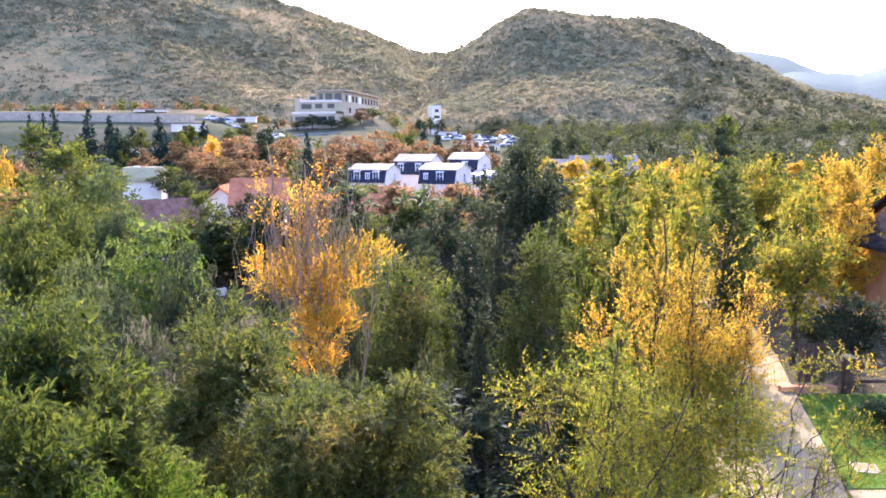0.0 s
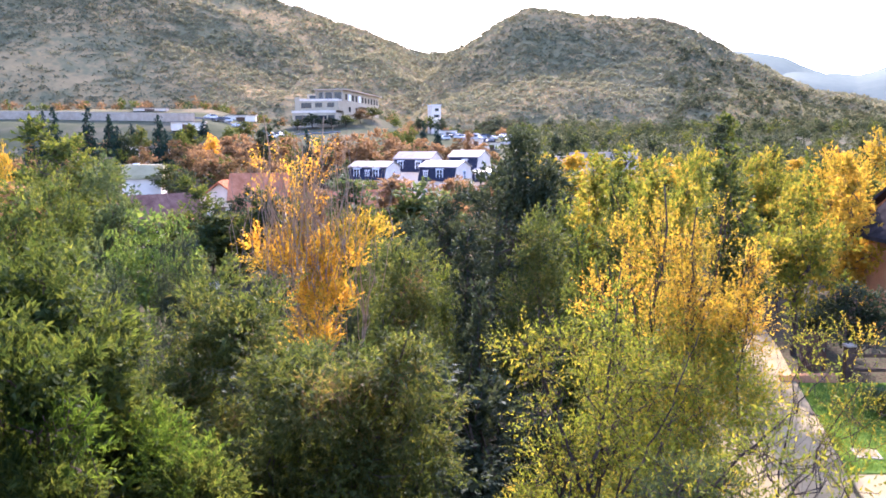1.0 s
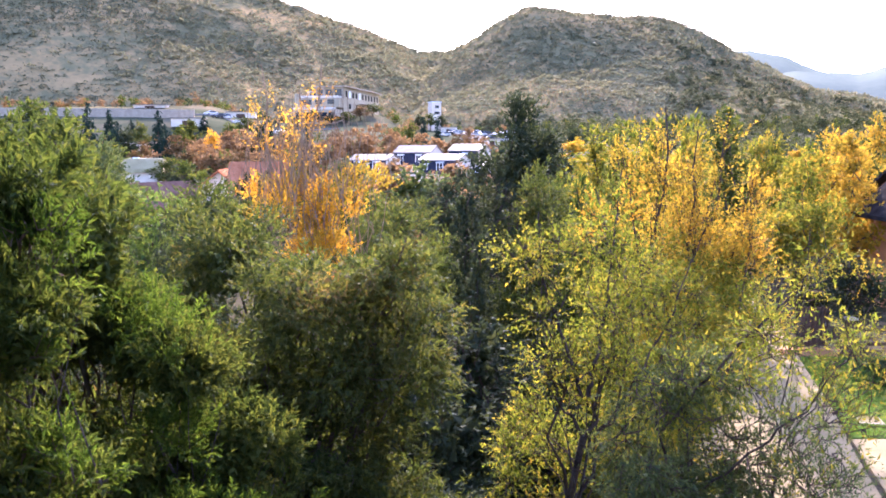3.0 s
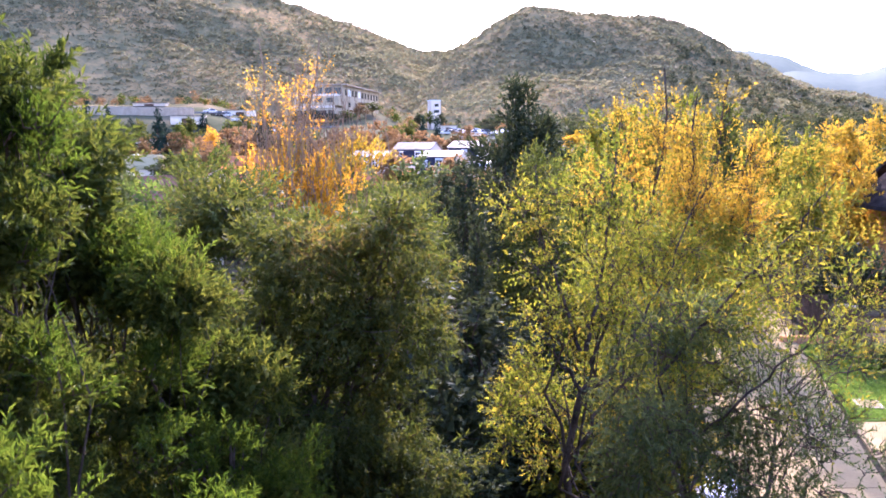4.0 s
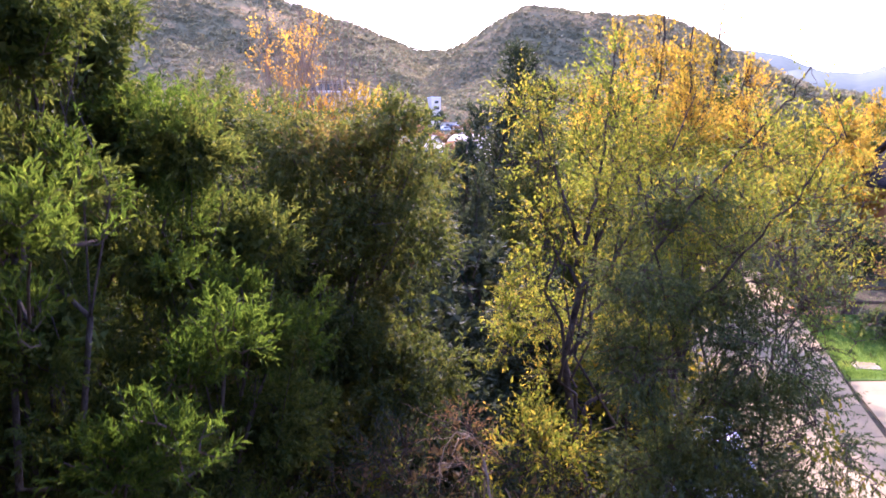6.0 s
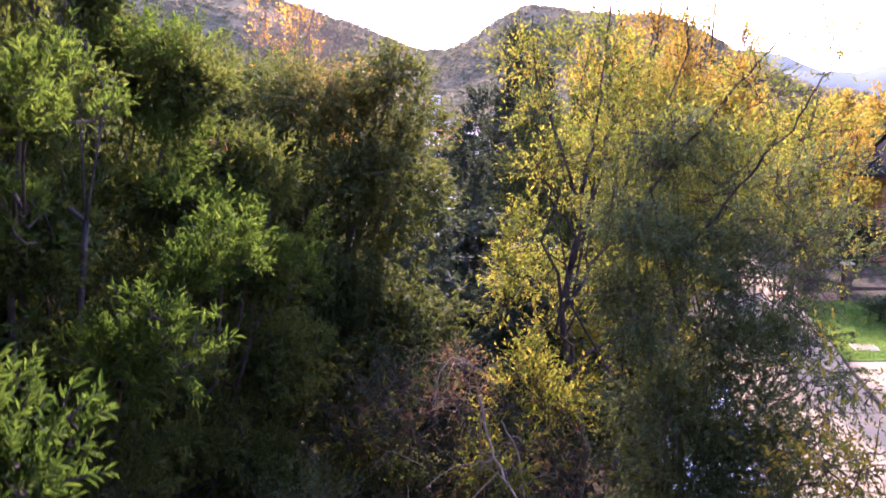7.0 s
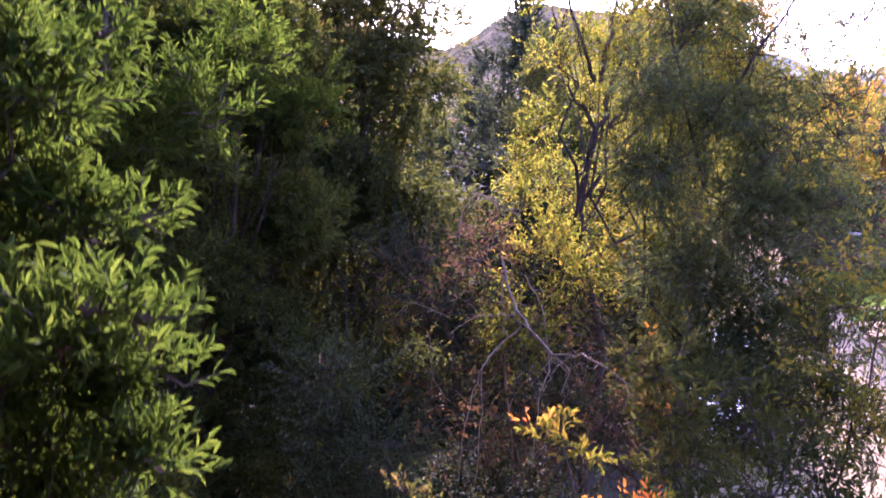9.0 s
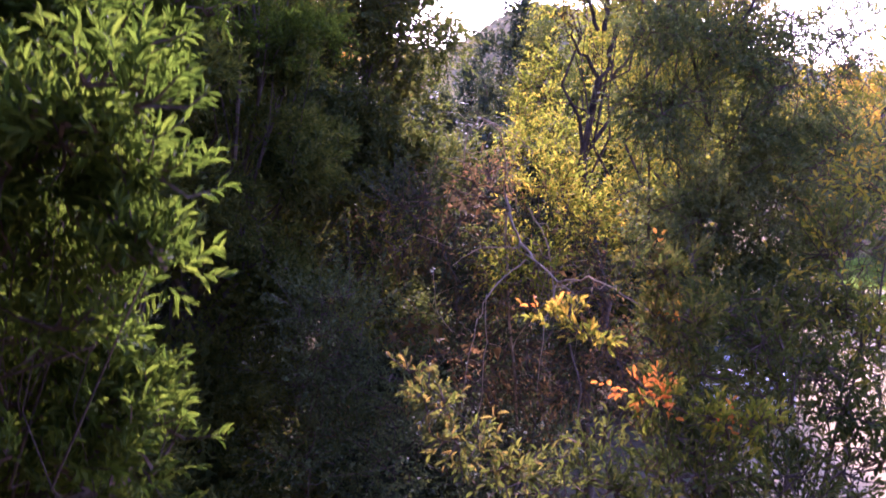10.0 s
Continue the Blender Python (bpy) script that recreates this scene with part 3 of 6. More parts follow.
tufted = tree("tree", -2.5, 6.4, [(-1.85, 6.15, 6.9, .38, .4, .38), (-2.35, 6.6, 6.9, .5, .5, .45), (-2.9, 6.9, 7.1, .55, .6, .5), (-1.5, 6.35, 6.2, .42, .45, .4), (-2.2, 6.4, 6.05, .6, .6, .5), (-1.35, 6.4, 5.4, .48, .5, .45), (-2.2, 6.3, 5.1, .75, .7, .6),
     (-1.3, 6.5, 4.5, .5, .5, .5), (-2.1, 6.3, 4.0, .8, .7, .7), (-1.5, 6.5, 3.4, .6, .6, .6), (-2.3, 6.2, 2.8, .9, .8, .8), (-1.9, 6.0, 1.9, .9, .8, .7)],
     "green", "bushy green tree with bright tufts on its boughs", 24, girth=0.085, sprays=360, twigs=20, per_twig=10, leaf=(0.062, 0.02), spray_size=0.24, twig_len=0.16, twig_rods=150, clump=8, clump_size=0.5, core=900, core_size=0.12)
foliage(tufted, [(-1.7, 5.35, 6.12, .2, .2, .17), (-1.46, 5.7, 5.9, .22, .2, .17), (-1.3, 5.75, 5.5, .24, .2, .18), (-1.8, 6.0, 7.2, .22, .2, .16), (-2.3, 6.4, 7.3, .3, .3, .18), (-1.95, 5.9, 6.5, .24, .2, .18), (-1.0, 6.0, 5.6, .2, .2, .2)],
        "bright", 124, 60, 11, 10, (0.06, 0.016), upright=0.8, spray_size=0.24, twig_len=0.14, label="bright upright leaf tufts")
slender = tree("tree", -2.5, 4.6, [(-2.15, 4.55, 8.3, .34, .35, .34), (-2.65, 4.7, 8.5, .42, .45, .4), (-2.2, 4.45, 7.6, .42, .42, .4), (-2.85, 4.7, 7.6, .6, .55, .55), (-2.35, 4.5, 6.75, .5, .5, .42), (-2.9, 4.6, 6.4, .65, .55, .55), (-2.2, 4.5, 5.9, .5, .45, .45), (-2.6, 4.6, 5.2, .7, .6, .6), (-1.9, 4.6, 5.0, .5, .45, .45),
     (-2.4, 4.6, 4.1, .7, .6, .7), (-2.3, 4.6, 3.0, .8, .6, .8), (-2.3, 4.6, 1.9, .8, .6, .7)],
     "green", "slender tall green tree with drooping leafy boughs", 25, girth=0.08, sprays=380, twigs=18, per_twig=10, leaf=(0.062, 0.019), spray_size=0.22, twig_len=0.15, twig_rods=200, clump=8, clump_size=0.5, core=700, core_size=0.11)
foliage(slender, [(-1.7, 3.45, 6.75, .18, .18, .13), (-1.86, 3.5, 6.56, .22, .2, .15), (-1.6, 3.45, 6.52, .14, .14, .1), (-1.98, 4.4, 6.8, .26, .22, .18), (-1.3, 4.75, 5.8, .26, .24, .2), (-1.5, 4.7, 5.55, .28, .24, .2), (-1.3, 3.85, 5.42, .27, .24, .15), (-1.55, 3.95, 5.3, .22, .2, .15), (-2.0, 3.9, 6.1, .24, .2, .2), (-2.3, 4.3, 7.5, .3, .25, .2), (-2.0, 4.3, 8.1, .22, .2, .2)],
        "bright", 224, 96, 11, 11, (0.06, 0.0155), upright=0.8, spray_size=0.22, twig_len=0.14, rods=200, label="bright upright leaf tufts")
stems(slender, [((-2.45, 4.6, 5.6), (-1.75, 3.45, 6.5), .02, -.03), ((-2.4, 4.6, 4.6), (-1.35, 3.9, 5.3), .018, -.03), ((-2.4, 4.6, 4.8), (-1.4, 4.75, 5.7), .018, -.03), ((-2.45, 4.6, 6.2), (-2.2, 4.5, 8.5), .022, 0)], BARK, 225, name="bough")
near_tree = tree("tree", -1.75, 2.2, [(-1.22, 2.2, 5.5, .2, .2, .17), (-1.52, 2.3, 5.5, .26, .25, .24), (-1.12, 2.22, 5.05, .19, .18, .13), (-1.35, 2.15, 5.1, .22, .2, .18), (-.87, 1.68, 4.76, .16, .16, .12), (-1.15, 1.8, 4.75, .2, .18, .17), (-.95, 1.85, 4.6, .17, .17, .12), (-.83, 1.75, 4.43, .14, .14, .08),
     (-1.18, 1.9, 4.52, .22, .22, .17), (-1.14, 1.88, 4.28, .22, .22, .17), (-1.04, 2.04, 4.1, .18, .18, .17), (-1.25, 2.0, 3.85, .28, .27, .24), (-1.04, 2.1, 3.8, .18, .18, .2), (-1.6, 2.1, 4.5, .3, .3, .35), (-1.6, 2.1, 3.6, .35, .35, .4), (-1.3, 2.1, 3.2, .35, .35, .4), (-1.2, 2.15, 2.5, .35, .3, .4)],
     "bright", "young green tree with long narrow leaves in tiers", 26, girth=0.022, fork=(0.2, -0.1, 3.6), sprays=330, twigs=10, per_twig=9, leaf=(0.056, 0.0125), full=True, spray_size=0.2, twig_len=0.1, twig_rods=900, upright=0.75, core=260, core_size=0.1, sub=3)

lime_tree = tree("tree", 1.6, 8.8, [(1.25, 8.8, 7.4, .36, .4, .42), (1.9, 8.8, 7.55, .4, .45, .5), (1.45, 8.7, 6.75, .4, .4, .38), (2.3, 8.9, 6.9, .5, .5, .5), (1.75, 8.8, 6.2, .4, .45, .35), (2.6, 8.9, 6.1, .6, .6, .55), (2.95, 9.0, 6.7, .45, .5, .45), (1.25, 8.8, 6.1, .3, .35, .28)],
     "fresh", "slender tree turning yellow-green, forked dark trunk", 26, core=0, fork=(0.1, -0.1, 5.4), girth=0.06, sprays=150, twigs=11, per_twig=7, leaf=(0.048, 0.028), spray_size=0.24, twig_rods=400, sub=3, clump=7, full="tri")
foliage(lime_tree, [(1.25, 10.2, 4.75, .42, .35, .16), (1.75, 10.4, 4.6, .42, .35, .18), (1.15, 9.4, 5.3, .3, .3, .16), (1.55, 10.0, 4.1, .35, .3, .16), (1.0, 9.6, 4.5, .28, .3, .14), (0.85, 9.2, 5.0, .2, .2, .12), (1.5, 9.2, 5.6, .35, .3, .18)], "fresh", 126, 52, 11, 8, (0.055, 0.03), rods=220, spray_size=0.22, full="tri")
crooked(lime_tree, [(((1.66, 8.55, 5.9), (1.46, 8.6, 6.5), (1.22, 8.75, 7.2), (1.2, 8.9, 7.9)), .022, .006), (((1.72, 8.55, 5.9), (1.79, 8.6, 6.3), (1.93, 8.7, 6.9), (2.13, 9.0, 8.35)), .028, .006), (((1.85, 8.76, 5.4), (2.17, 8.65, 5.9), (2.7, 8.8, 6.8), (3.0, 8.9, 7.6)), .02, .005), (((1.75, 8.7, 4.9), (1.45, 9.2, 5.2), (1.05, 9.7, 5.1)), .012, .004), (((1.7, 8.8, 4.2), (1.6, 9.6, 4.5), (1.3, 10.2, 4.7)), .012, .004)], BARK, 9, twigs=5)
feathery = tree("tree", 2.75, 7.2, [(2.35, 7.2, 6.3, .5, .55, .45), (2.0, 7.0, 5.7, .42, .5, .45), (2.7, 7.1, 5.5, .5, .6, .55), (1.95, 7.0, 4.9, .45, .55, .5), (2.75, 7.0, 4.6, .55, .6, .55), (2.15, 7.0, 4.0, .55, .6, .5), (2.95, 7.0, 3.6, .55, .6, .55), (2.2, 6.9, 3.0, .6, .6, .5), (3.2, 7.1, 2.7, .55, .5, .5), (3.3, 7.1, 4.6, .35, .42, .42), (2.6, 6.9, 2.2, .7, .6, .5)],
     "sage", "feathery dull green tree with small narrow leaves", 27, fork=(-0.3, 0, 3.6), girth=0.05, sprays=260, twigs=20, per_twig=10, leaf=(0.052, 0.017), spray_size=0.3, twig_len=0.22, droop=0.2, twig_rods=700, clump=8, core=60, core_size=0.11, full="tri")
crooked(feathery, [(((2.1, 7.15, 6.0), (2.77, 7.0, 6.9), (3.13, 6.86, 7.35), (3.4, 6.7, 7.8)), .016, .004), (((2.4, 7.1, 5.4), (2.74, 6.35, 6.2), (3.02, 6.1, 6.65), (3.2, 5.95, 7.1)), .014, .004), (((2.45, 7.2, 4.8), (2.1, 7.0, 5.9), (1.95, 6.9, 6.6)), .016, .005), (((2.5, 7.1, 4.4), (3.0, 6.9, 5.2), (3.5, 6.7, 5.7)), .012, .004)], BARK, 8, twigs=6)
foliage(feathery, [(3.3, 6.8, 5.6, .4, .35, .3), (3.8, 7.0, 5.4, .35, .3, .3), (3.0, 6.9, 6.0, .4, .35, .3), (3.6, 6.8, 6.2, .3, .3, .3)], "sage", 247, 60, 9, 7, (0.05, 0.017), rods=200, spray_size=0.24, twig_len=0.2, full="tri")
foliage(feathery, [(3.0, 6.6, 5.2, .4, .4, .3), (3.3, 6.5, 4.4, .45, .4, .35), (3.2, 6.0, 4.5, .35, .35, .3), (3.5, 6.3, 3.6, .5, .45, .4), (3.3, 5.9, 3.0, .5, .4, .4)], "sage", 347, 120, 10, 8, (0.05, 0.017), rods=300, droop=0.3, spray_size=0.26, twig_len=0.2, full="tri")
foliage(feathery, [(2.5, 6.7, 4.6, .5, .35, .4), (2.75, 6.7, 4.0, .55, .35, .4), (2.4, 6.7, 3.4, .5, .35, .4), (2.95, 6.7, 3.3, .5, .35, .4), (2.6, 6.6, 2.6, .6, .35, .4)], "sage", 447, 150, 16, 9, (0.05, 0.017), droop=0.25, spray_size=0.3, twig_len=0.2, full="tri")
foliage(feathery, [(3.0, 6.9, 7.0, .24, .2, .2), (3.35, 6.75, 7.5, .2, .2, .25), (3.0, 6.1, 6.55, .22, .2, .18), (3.2, 6.0, 7.0, .16, .16, .2), (3.45, 6.7, 5.7, .3, .25, .2), (2.2, 7.0, 6.5, .3, .3, .25), (2.7, 7.0, 6.4, .3, .3, .3)], "fresh", 147, 46, 8, 7, (0.055, 0.021), rods=120, spray_size=0.22, full="tri")
gold_tree = tree("tree", 3.7, 11.7, [(3.25, 11.4, 8.3, .12, .15, .75), (4.15, 11.6, 8.2, .12, .15, .75), (3.7, 11.6, 8.0, .12, .15, .6), (2.75, 11.5, 7.9, .1, .14, .6), (4.6, 11.7, 7.6, .12, .15, .5), (2.35, 11.4, 7.5, .1, .12, .5), (3.7, 11.6, 7.3, .4, .45, .4), (4.4, 11.8, 7.0, .35, .4, .4)],
     "gold", "slim many-stemmed tree with golden autumn leaves", 28, core=0, fork=(0.0, 0, 4.6), girth=0.06, sprays=150, twigs=9, per_twig=7, leaf=(0.052, 0.032), spray_size=0.3, upright=0.9, twig_rods=300, full="tri")
foliage(gold_tree, [(3.7, 11.6, 7.0, .55, .55, .5), (4.4, 11.8, 6.7, .45, .5, .5), (3.0, 11.2, 6.8, .55, .5, .5), (2.4, 11.3, 6.7, .35, .5, .4), (3.6, 11.2, 6.3, .6, .5, .5)], "lime", 129, 90, 10, 7, (0.05, 0.03), upright=0.7, full="tri")
foliage(gold_tree, [(3.5, 11.5, 6.1, 1.2, .9, .8), (4.2, 11.6, 5.7, .6, .7, .8), (3.0, 11.4, 5.0, 1.0, .8, .7)], "fresh", 128, 190, 16, 9, (0.055, 0.028), full="tri")
stems(gold_tree, [((3.5, 11.6, 4.4), (3.25, 11.4, 9.15), .04, 0), ((3.8, 11.7, 4.4), (4.2, 11.6, 9.0), .04, 0), ((3.6, 11.6, 4.6), (3.75, 11.5, 8.8), .03, 0), ((3.6, 11.6, 4.5), (2.7, 11.6, 8.5), .03, 0), ((3.8, 11.7, 4.8), (4.65, 11.7, 8.2), .025, 0), ((3.4, 11.5, 4.8), (2.3, 11.4, 8.0), .022, 0)], BARK, 5)
drive_tree = tree("tree", 5.5, 12.7, [(5.3, 12.6, 6.8, .35, .4, .45), (5.95, 12.7, 6.3, .4, .4, .4), (6.4, 12.4, 5.5, .45, .4, .3), (5.1, 12.5, 5.7, .5, .5, .5), (6.1, 12.5, 5.0, .5, .5, .3), (6.8, 12.6, 6.4, .45, .4, .4), (7.0, 12.6, 5.4, .45, .4, .4), (6.6, 12.5, 4.6, .5, .4, .4)],
     "lime", "sparse sapling with a few yellowing leaves beside the drive", 29, core=0, fork=(0.1, 0, 3.6), girth=0.035, sprays=50, twigs=9, per_twig=7, leaf=(0.057, 0.027), spray_size=0.28, twig_rods=150, sub=5)
stems(drive_tree, [((5.6, 12.7, 3.4), (6.9, 12.3, 6.3), .018, 0), ((5.6, 12.7, 3.4), (5.95, 12.7, 7.3), .018, 0), ((5.7, 12.7, 4), (7.2, 12.2, 5.6), .015, .05)], BARK, 6)

poplar = tree("poplar_tree", -2.65, 17.2, [(-2.9, 17.2, 7.4, .6, .6, .55), (-2.1, 17.2, 7.5, .5, .6, .5), (-2.6, 17.2, 6.6, .7, .7, .6), (-3.75, 17.2, 7.4, .22, .3, .4), (-1.5, 17.4, 7.8, .35, .5, .28), (-2.6, 17, 5.7, .6, .6, .5)],
     "gold", "upright poplar with orange leaves and bare pale stems", 30, core=0, fork=(0, 0, 4.2), girth=0.11, sprays=80, twigs=13, per_twig=8, leaf=(0.058, 0.043), spray_size=0.28, upright=0.9, bark=PALE_BARK, sub=8, full="tri")
foliage(poplar, [(-2.9, 17.0, 7.3, .65, .5, .5), (-2.0, 17.0, 7.4, .55, .5, .45), (-2.5, 16.9, 6.4, .6, .5, .5), (-3.75, 17.0, 7.5, .22, .2, .4), (-2.6, 16.9, 5.4, .5, .4, .4)], "orange", 131, 60, 12, 7, (0.06, 0.045), upright=0.9, full="tri")
foliage(poplar, [(-3.65, 17, 8.9, .14, .15, .75), (-2.4, 17, 9.2, .14, .15, .9), (-2.9, 17.1, 8.7, .3, .3, .7), (-3.3, 17.1, 9.5, .1, .12, .7)], "orange", 130, 46, 6, 5, (0.048, 0.036), upright=0.9, spray_size=0.2, full="tri")


def upright_twigs(root, mid, n, seed, spread, z0, z1, mat):
    rng = np.random.default_rng(seed)
    o = np.array(root.matrix_world.translation)
    lines = []
    for _ in range(n):
        a = np.array(mid) + rng.normal(0, 1, 3) * [spread * 0.35, spread * 0.35, 0] + [0, 0, z0 + rng.uniform(0, 0.45) * (z1 - z0)]
        b = a + [rng.normal(0, 0.22), rng.normal(0, 0.22), rng.uniform(0.25, 0.6) * (z1 - z0)]
        b[2] = min(b[2], z1)
        lines.append((bend(a - o, b - o, 6, 0, rng, 0.03), np.linspace(0.011, 0.003, 6)))
    v, f = tubes(lines, 4)
    tagged(part("twig_growth", mesh_of("twig_growth", v, f, mat), None, root, "bare pale upright twigs"), kind="stuff")


upright_twigs(poplar, (-2.75, 17.1, 0), 200, 31, 1.6, 6.3, 10.3, PALE_BARK)
stems(poplar, [((-2.7, 17.2, 4), (-2.35, 17, 10.3), .05, 0), ((-2.7, 17.2, 4), (-3.6, 17, 10.3), .045, 0), ((-2.65, 17.2, 4.2), (-2.85, 17.1, 9.8), .04, 0), ((-2.6, 17.2, 4.2), (-1.6, 17.3, 8.8), .035, 0)], PALE_BARK, 7)

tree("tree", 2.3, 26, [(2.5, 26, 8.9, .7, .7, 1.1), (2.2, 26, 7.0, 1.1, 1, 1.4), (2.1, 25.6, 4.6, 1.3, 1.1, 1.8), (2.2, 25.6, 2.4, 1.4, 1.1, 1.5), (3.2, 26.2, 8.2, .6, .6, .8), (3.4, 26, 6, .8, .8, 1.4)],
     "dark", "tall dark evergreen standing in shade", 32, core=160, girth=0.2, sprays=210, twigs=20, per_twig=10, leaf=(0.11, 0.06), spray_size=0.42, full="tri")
tree("tree", 2.5, 20, [(2.45, 20, 7.2, .55, .6, .75), (2.5, 20, 5.9, .8, .8, .8), (2.2, 20, 4.4, .9, .8, .8)],
     "olive", "young grey-green tree with upright boughs", 33, girth=0.09, sprays=100, twigs=16, per_twig=10, leaf=(0.09, 0.04), spray_size=0.34, upright=0.7, full="tri")
tree("tree", -0.7, 21, [(-0.9, 21, 6.3, .9, .9, .9), (-1.2, 21, 4.8, 1.1, 1, 1), (-0.4, 21.2, 4.4, .9, .9, 1.1)],
     "olive", "small olive-green tree in half shade", 34, girth=0.1, sprays=110, twigs=16, per_twig=10, leaf=(0.09, 0.04), spray_size=0.36, full="tri")


def twig_shrub():
    """The shrub below the trees: bare arching branches, dry leaves, a few yellow-green ones."""
    root = tree("shrub", 0.6, 6.6, [(0.2, 6.9, 4.1, .5, .5, .4), (-0.4, 7.0, 3.8, .6, .5, .5), (0.9, 6.8, 3.6, .5, .5, .5), (0.0, 6.8, 2.9, .9, .6, .6), (1.3, 6.7, 2.7, .7, .6, .6)],
                "brown", "tangled shrub with dry brown and green leaves", 41, core=40, fork=(0, 0, 1.6), girth=0.028, sprays=60, twigs=10, per_twig=7, leaf=(0.06, 0.019), spray_size=0.3, twig_rods=500, droop=0.3, sub=10)
    root["category"] = "shrub"
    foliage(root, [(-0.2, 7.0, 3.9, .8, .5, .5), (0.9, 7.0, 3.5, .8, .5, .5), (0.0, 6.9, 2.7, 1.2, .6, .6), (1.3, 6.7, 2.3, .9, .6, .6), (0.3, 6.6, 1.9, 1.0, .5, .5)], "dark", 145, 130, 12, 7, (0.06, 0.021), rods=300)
    foliage(root, [(-0.85, 5.85, 3.42, .36, .3, .2), (-1.15, 6.0, 3.0, .4, .35, .35), (-0.6, 5.9, 2.9, .45, .35, .35), (-1.2, 6.1, 2.3, .5, .4, .4), (-0.5, 5.9, 2.2, .6, .4, .4)], "grey", 141, 130, 11, 7, (0.042, 0.022), rods=200, spray_size=0.24, label="small round grey-green leaves")
    foliage(root, [(-0.62, 6.6, 3.85, .12, .12, .12), (-0.55, 6.5, 3.2, .1, .1, .12), (0.95, 6.9, 4.2, .32, .28, .25), (1.15, 7.4, 4.0, .4, .4, .25), (0.7, 6.4, 3.7, .3, .25, .2)], "fresh", 142, 40, 10, 8, (0.06, 0.026), rods=60, spray_size=0.2)
    crooked(root, [(((0.62, 6.55, 2.2), (0.52, 6.5, 3.6), (0.5, 6.49, 4.27)), 0.0132, 0.0084), (((0.5, 6.49, 4.27), (0.56, 6.15, 3.94), (0.80, 5.41, 3.70)), 0.0144, 0.0084), (((0.66, 6.12, 4.18), (0.80, 6.04, 3.95), (0.85, 5.9, 3.42)), 0.0084, 0.0054),
                   (((0.80, 5.41, 3.70), (0.99, 5.02, 3.80), (1.32, 4.59, 3.64), (1.50, 4.43, 3.20)), 0.0084, 0.0030), (((0.63, 6.02, 3.78), (0.30, 5.69, 3.56), (0.17, 5.54, 3.20), (0.11, 5.39, 2.77)), 0.0072, 0.0024), (((0.80, 5.41, 3.70), (0.90, 5.20, 3.65), (0.82, 5.08, 3.51)), 0.0054, 0.0036),
                   (((0.49, 6.29, 4.26), (0.42, 5.65, 4.78), (0.25, 5.56, 4.88)), 0.0072, 0.0054), (((0.25, 5.56, 4.88), (0.14, 5.50, 4.76), (0.12, 5.42, 4.53)), 0.0054, 0.0030), (((0.25, 5.56, 4.88), (0.47, 5.55, 4.78), (0.64, 5.53, 4.63)), 0.0042, 0.0018), (((0.59, 6.03, 3.87), (0.26, 5.84, 3.91), (0.04, 5.72, 3.78)), 0.0054, 0.0024),
                   (((0.30, 5.69, 3.56), (0.27, 5.52, 3.04), (0.22, 5.36, 2.57)), 0.0048, 0.0018), (((0.80, 5.41, 3.70), (0.67, 5.17, 3.42), (0.61, 5.01, 2.98)), 0.0048, 0.0018), (((0.04, 5.84, 3.89), (-0.27, 5.95, 4.01), (-0.40, 5.94, 3.85)), 0.0042, 0.0018), (((-0.11, 5.82, 3.76), (-0.09, 5.77, 3.42), (0.04, 5.65, 3.27)), 0.0030, 0.0018)],
            PALE_BARK, 42, twigs=8)
    return root


shrub = twig_shrub()


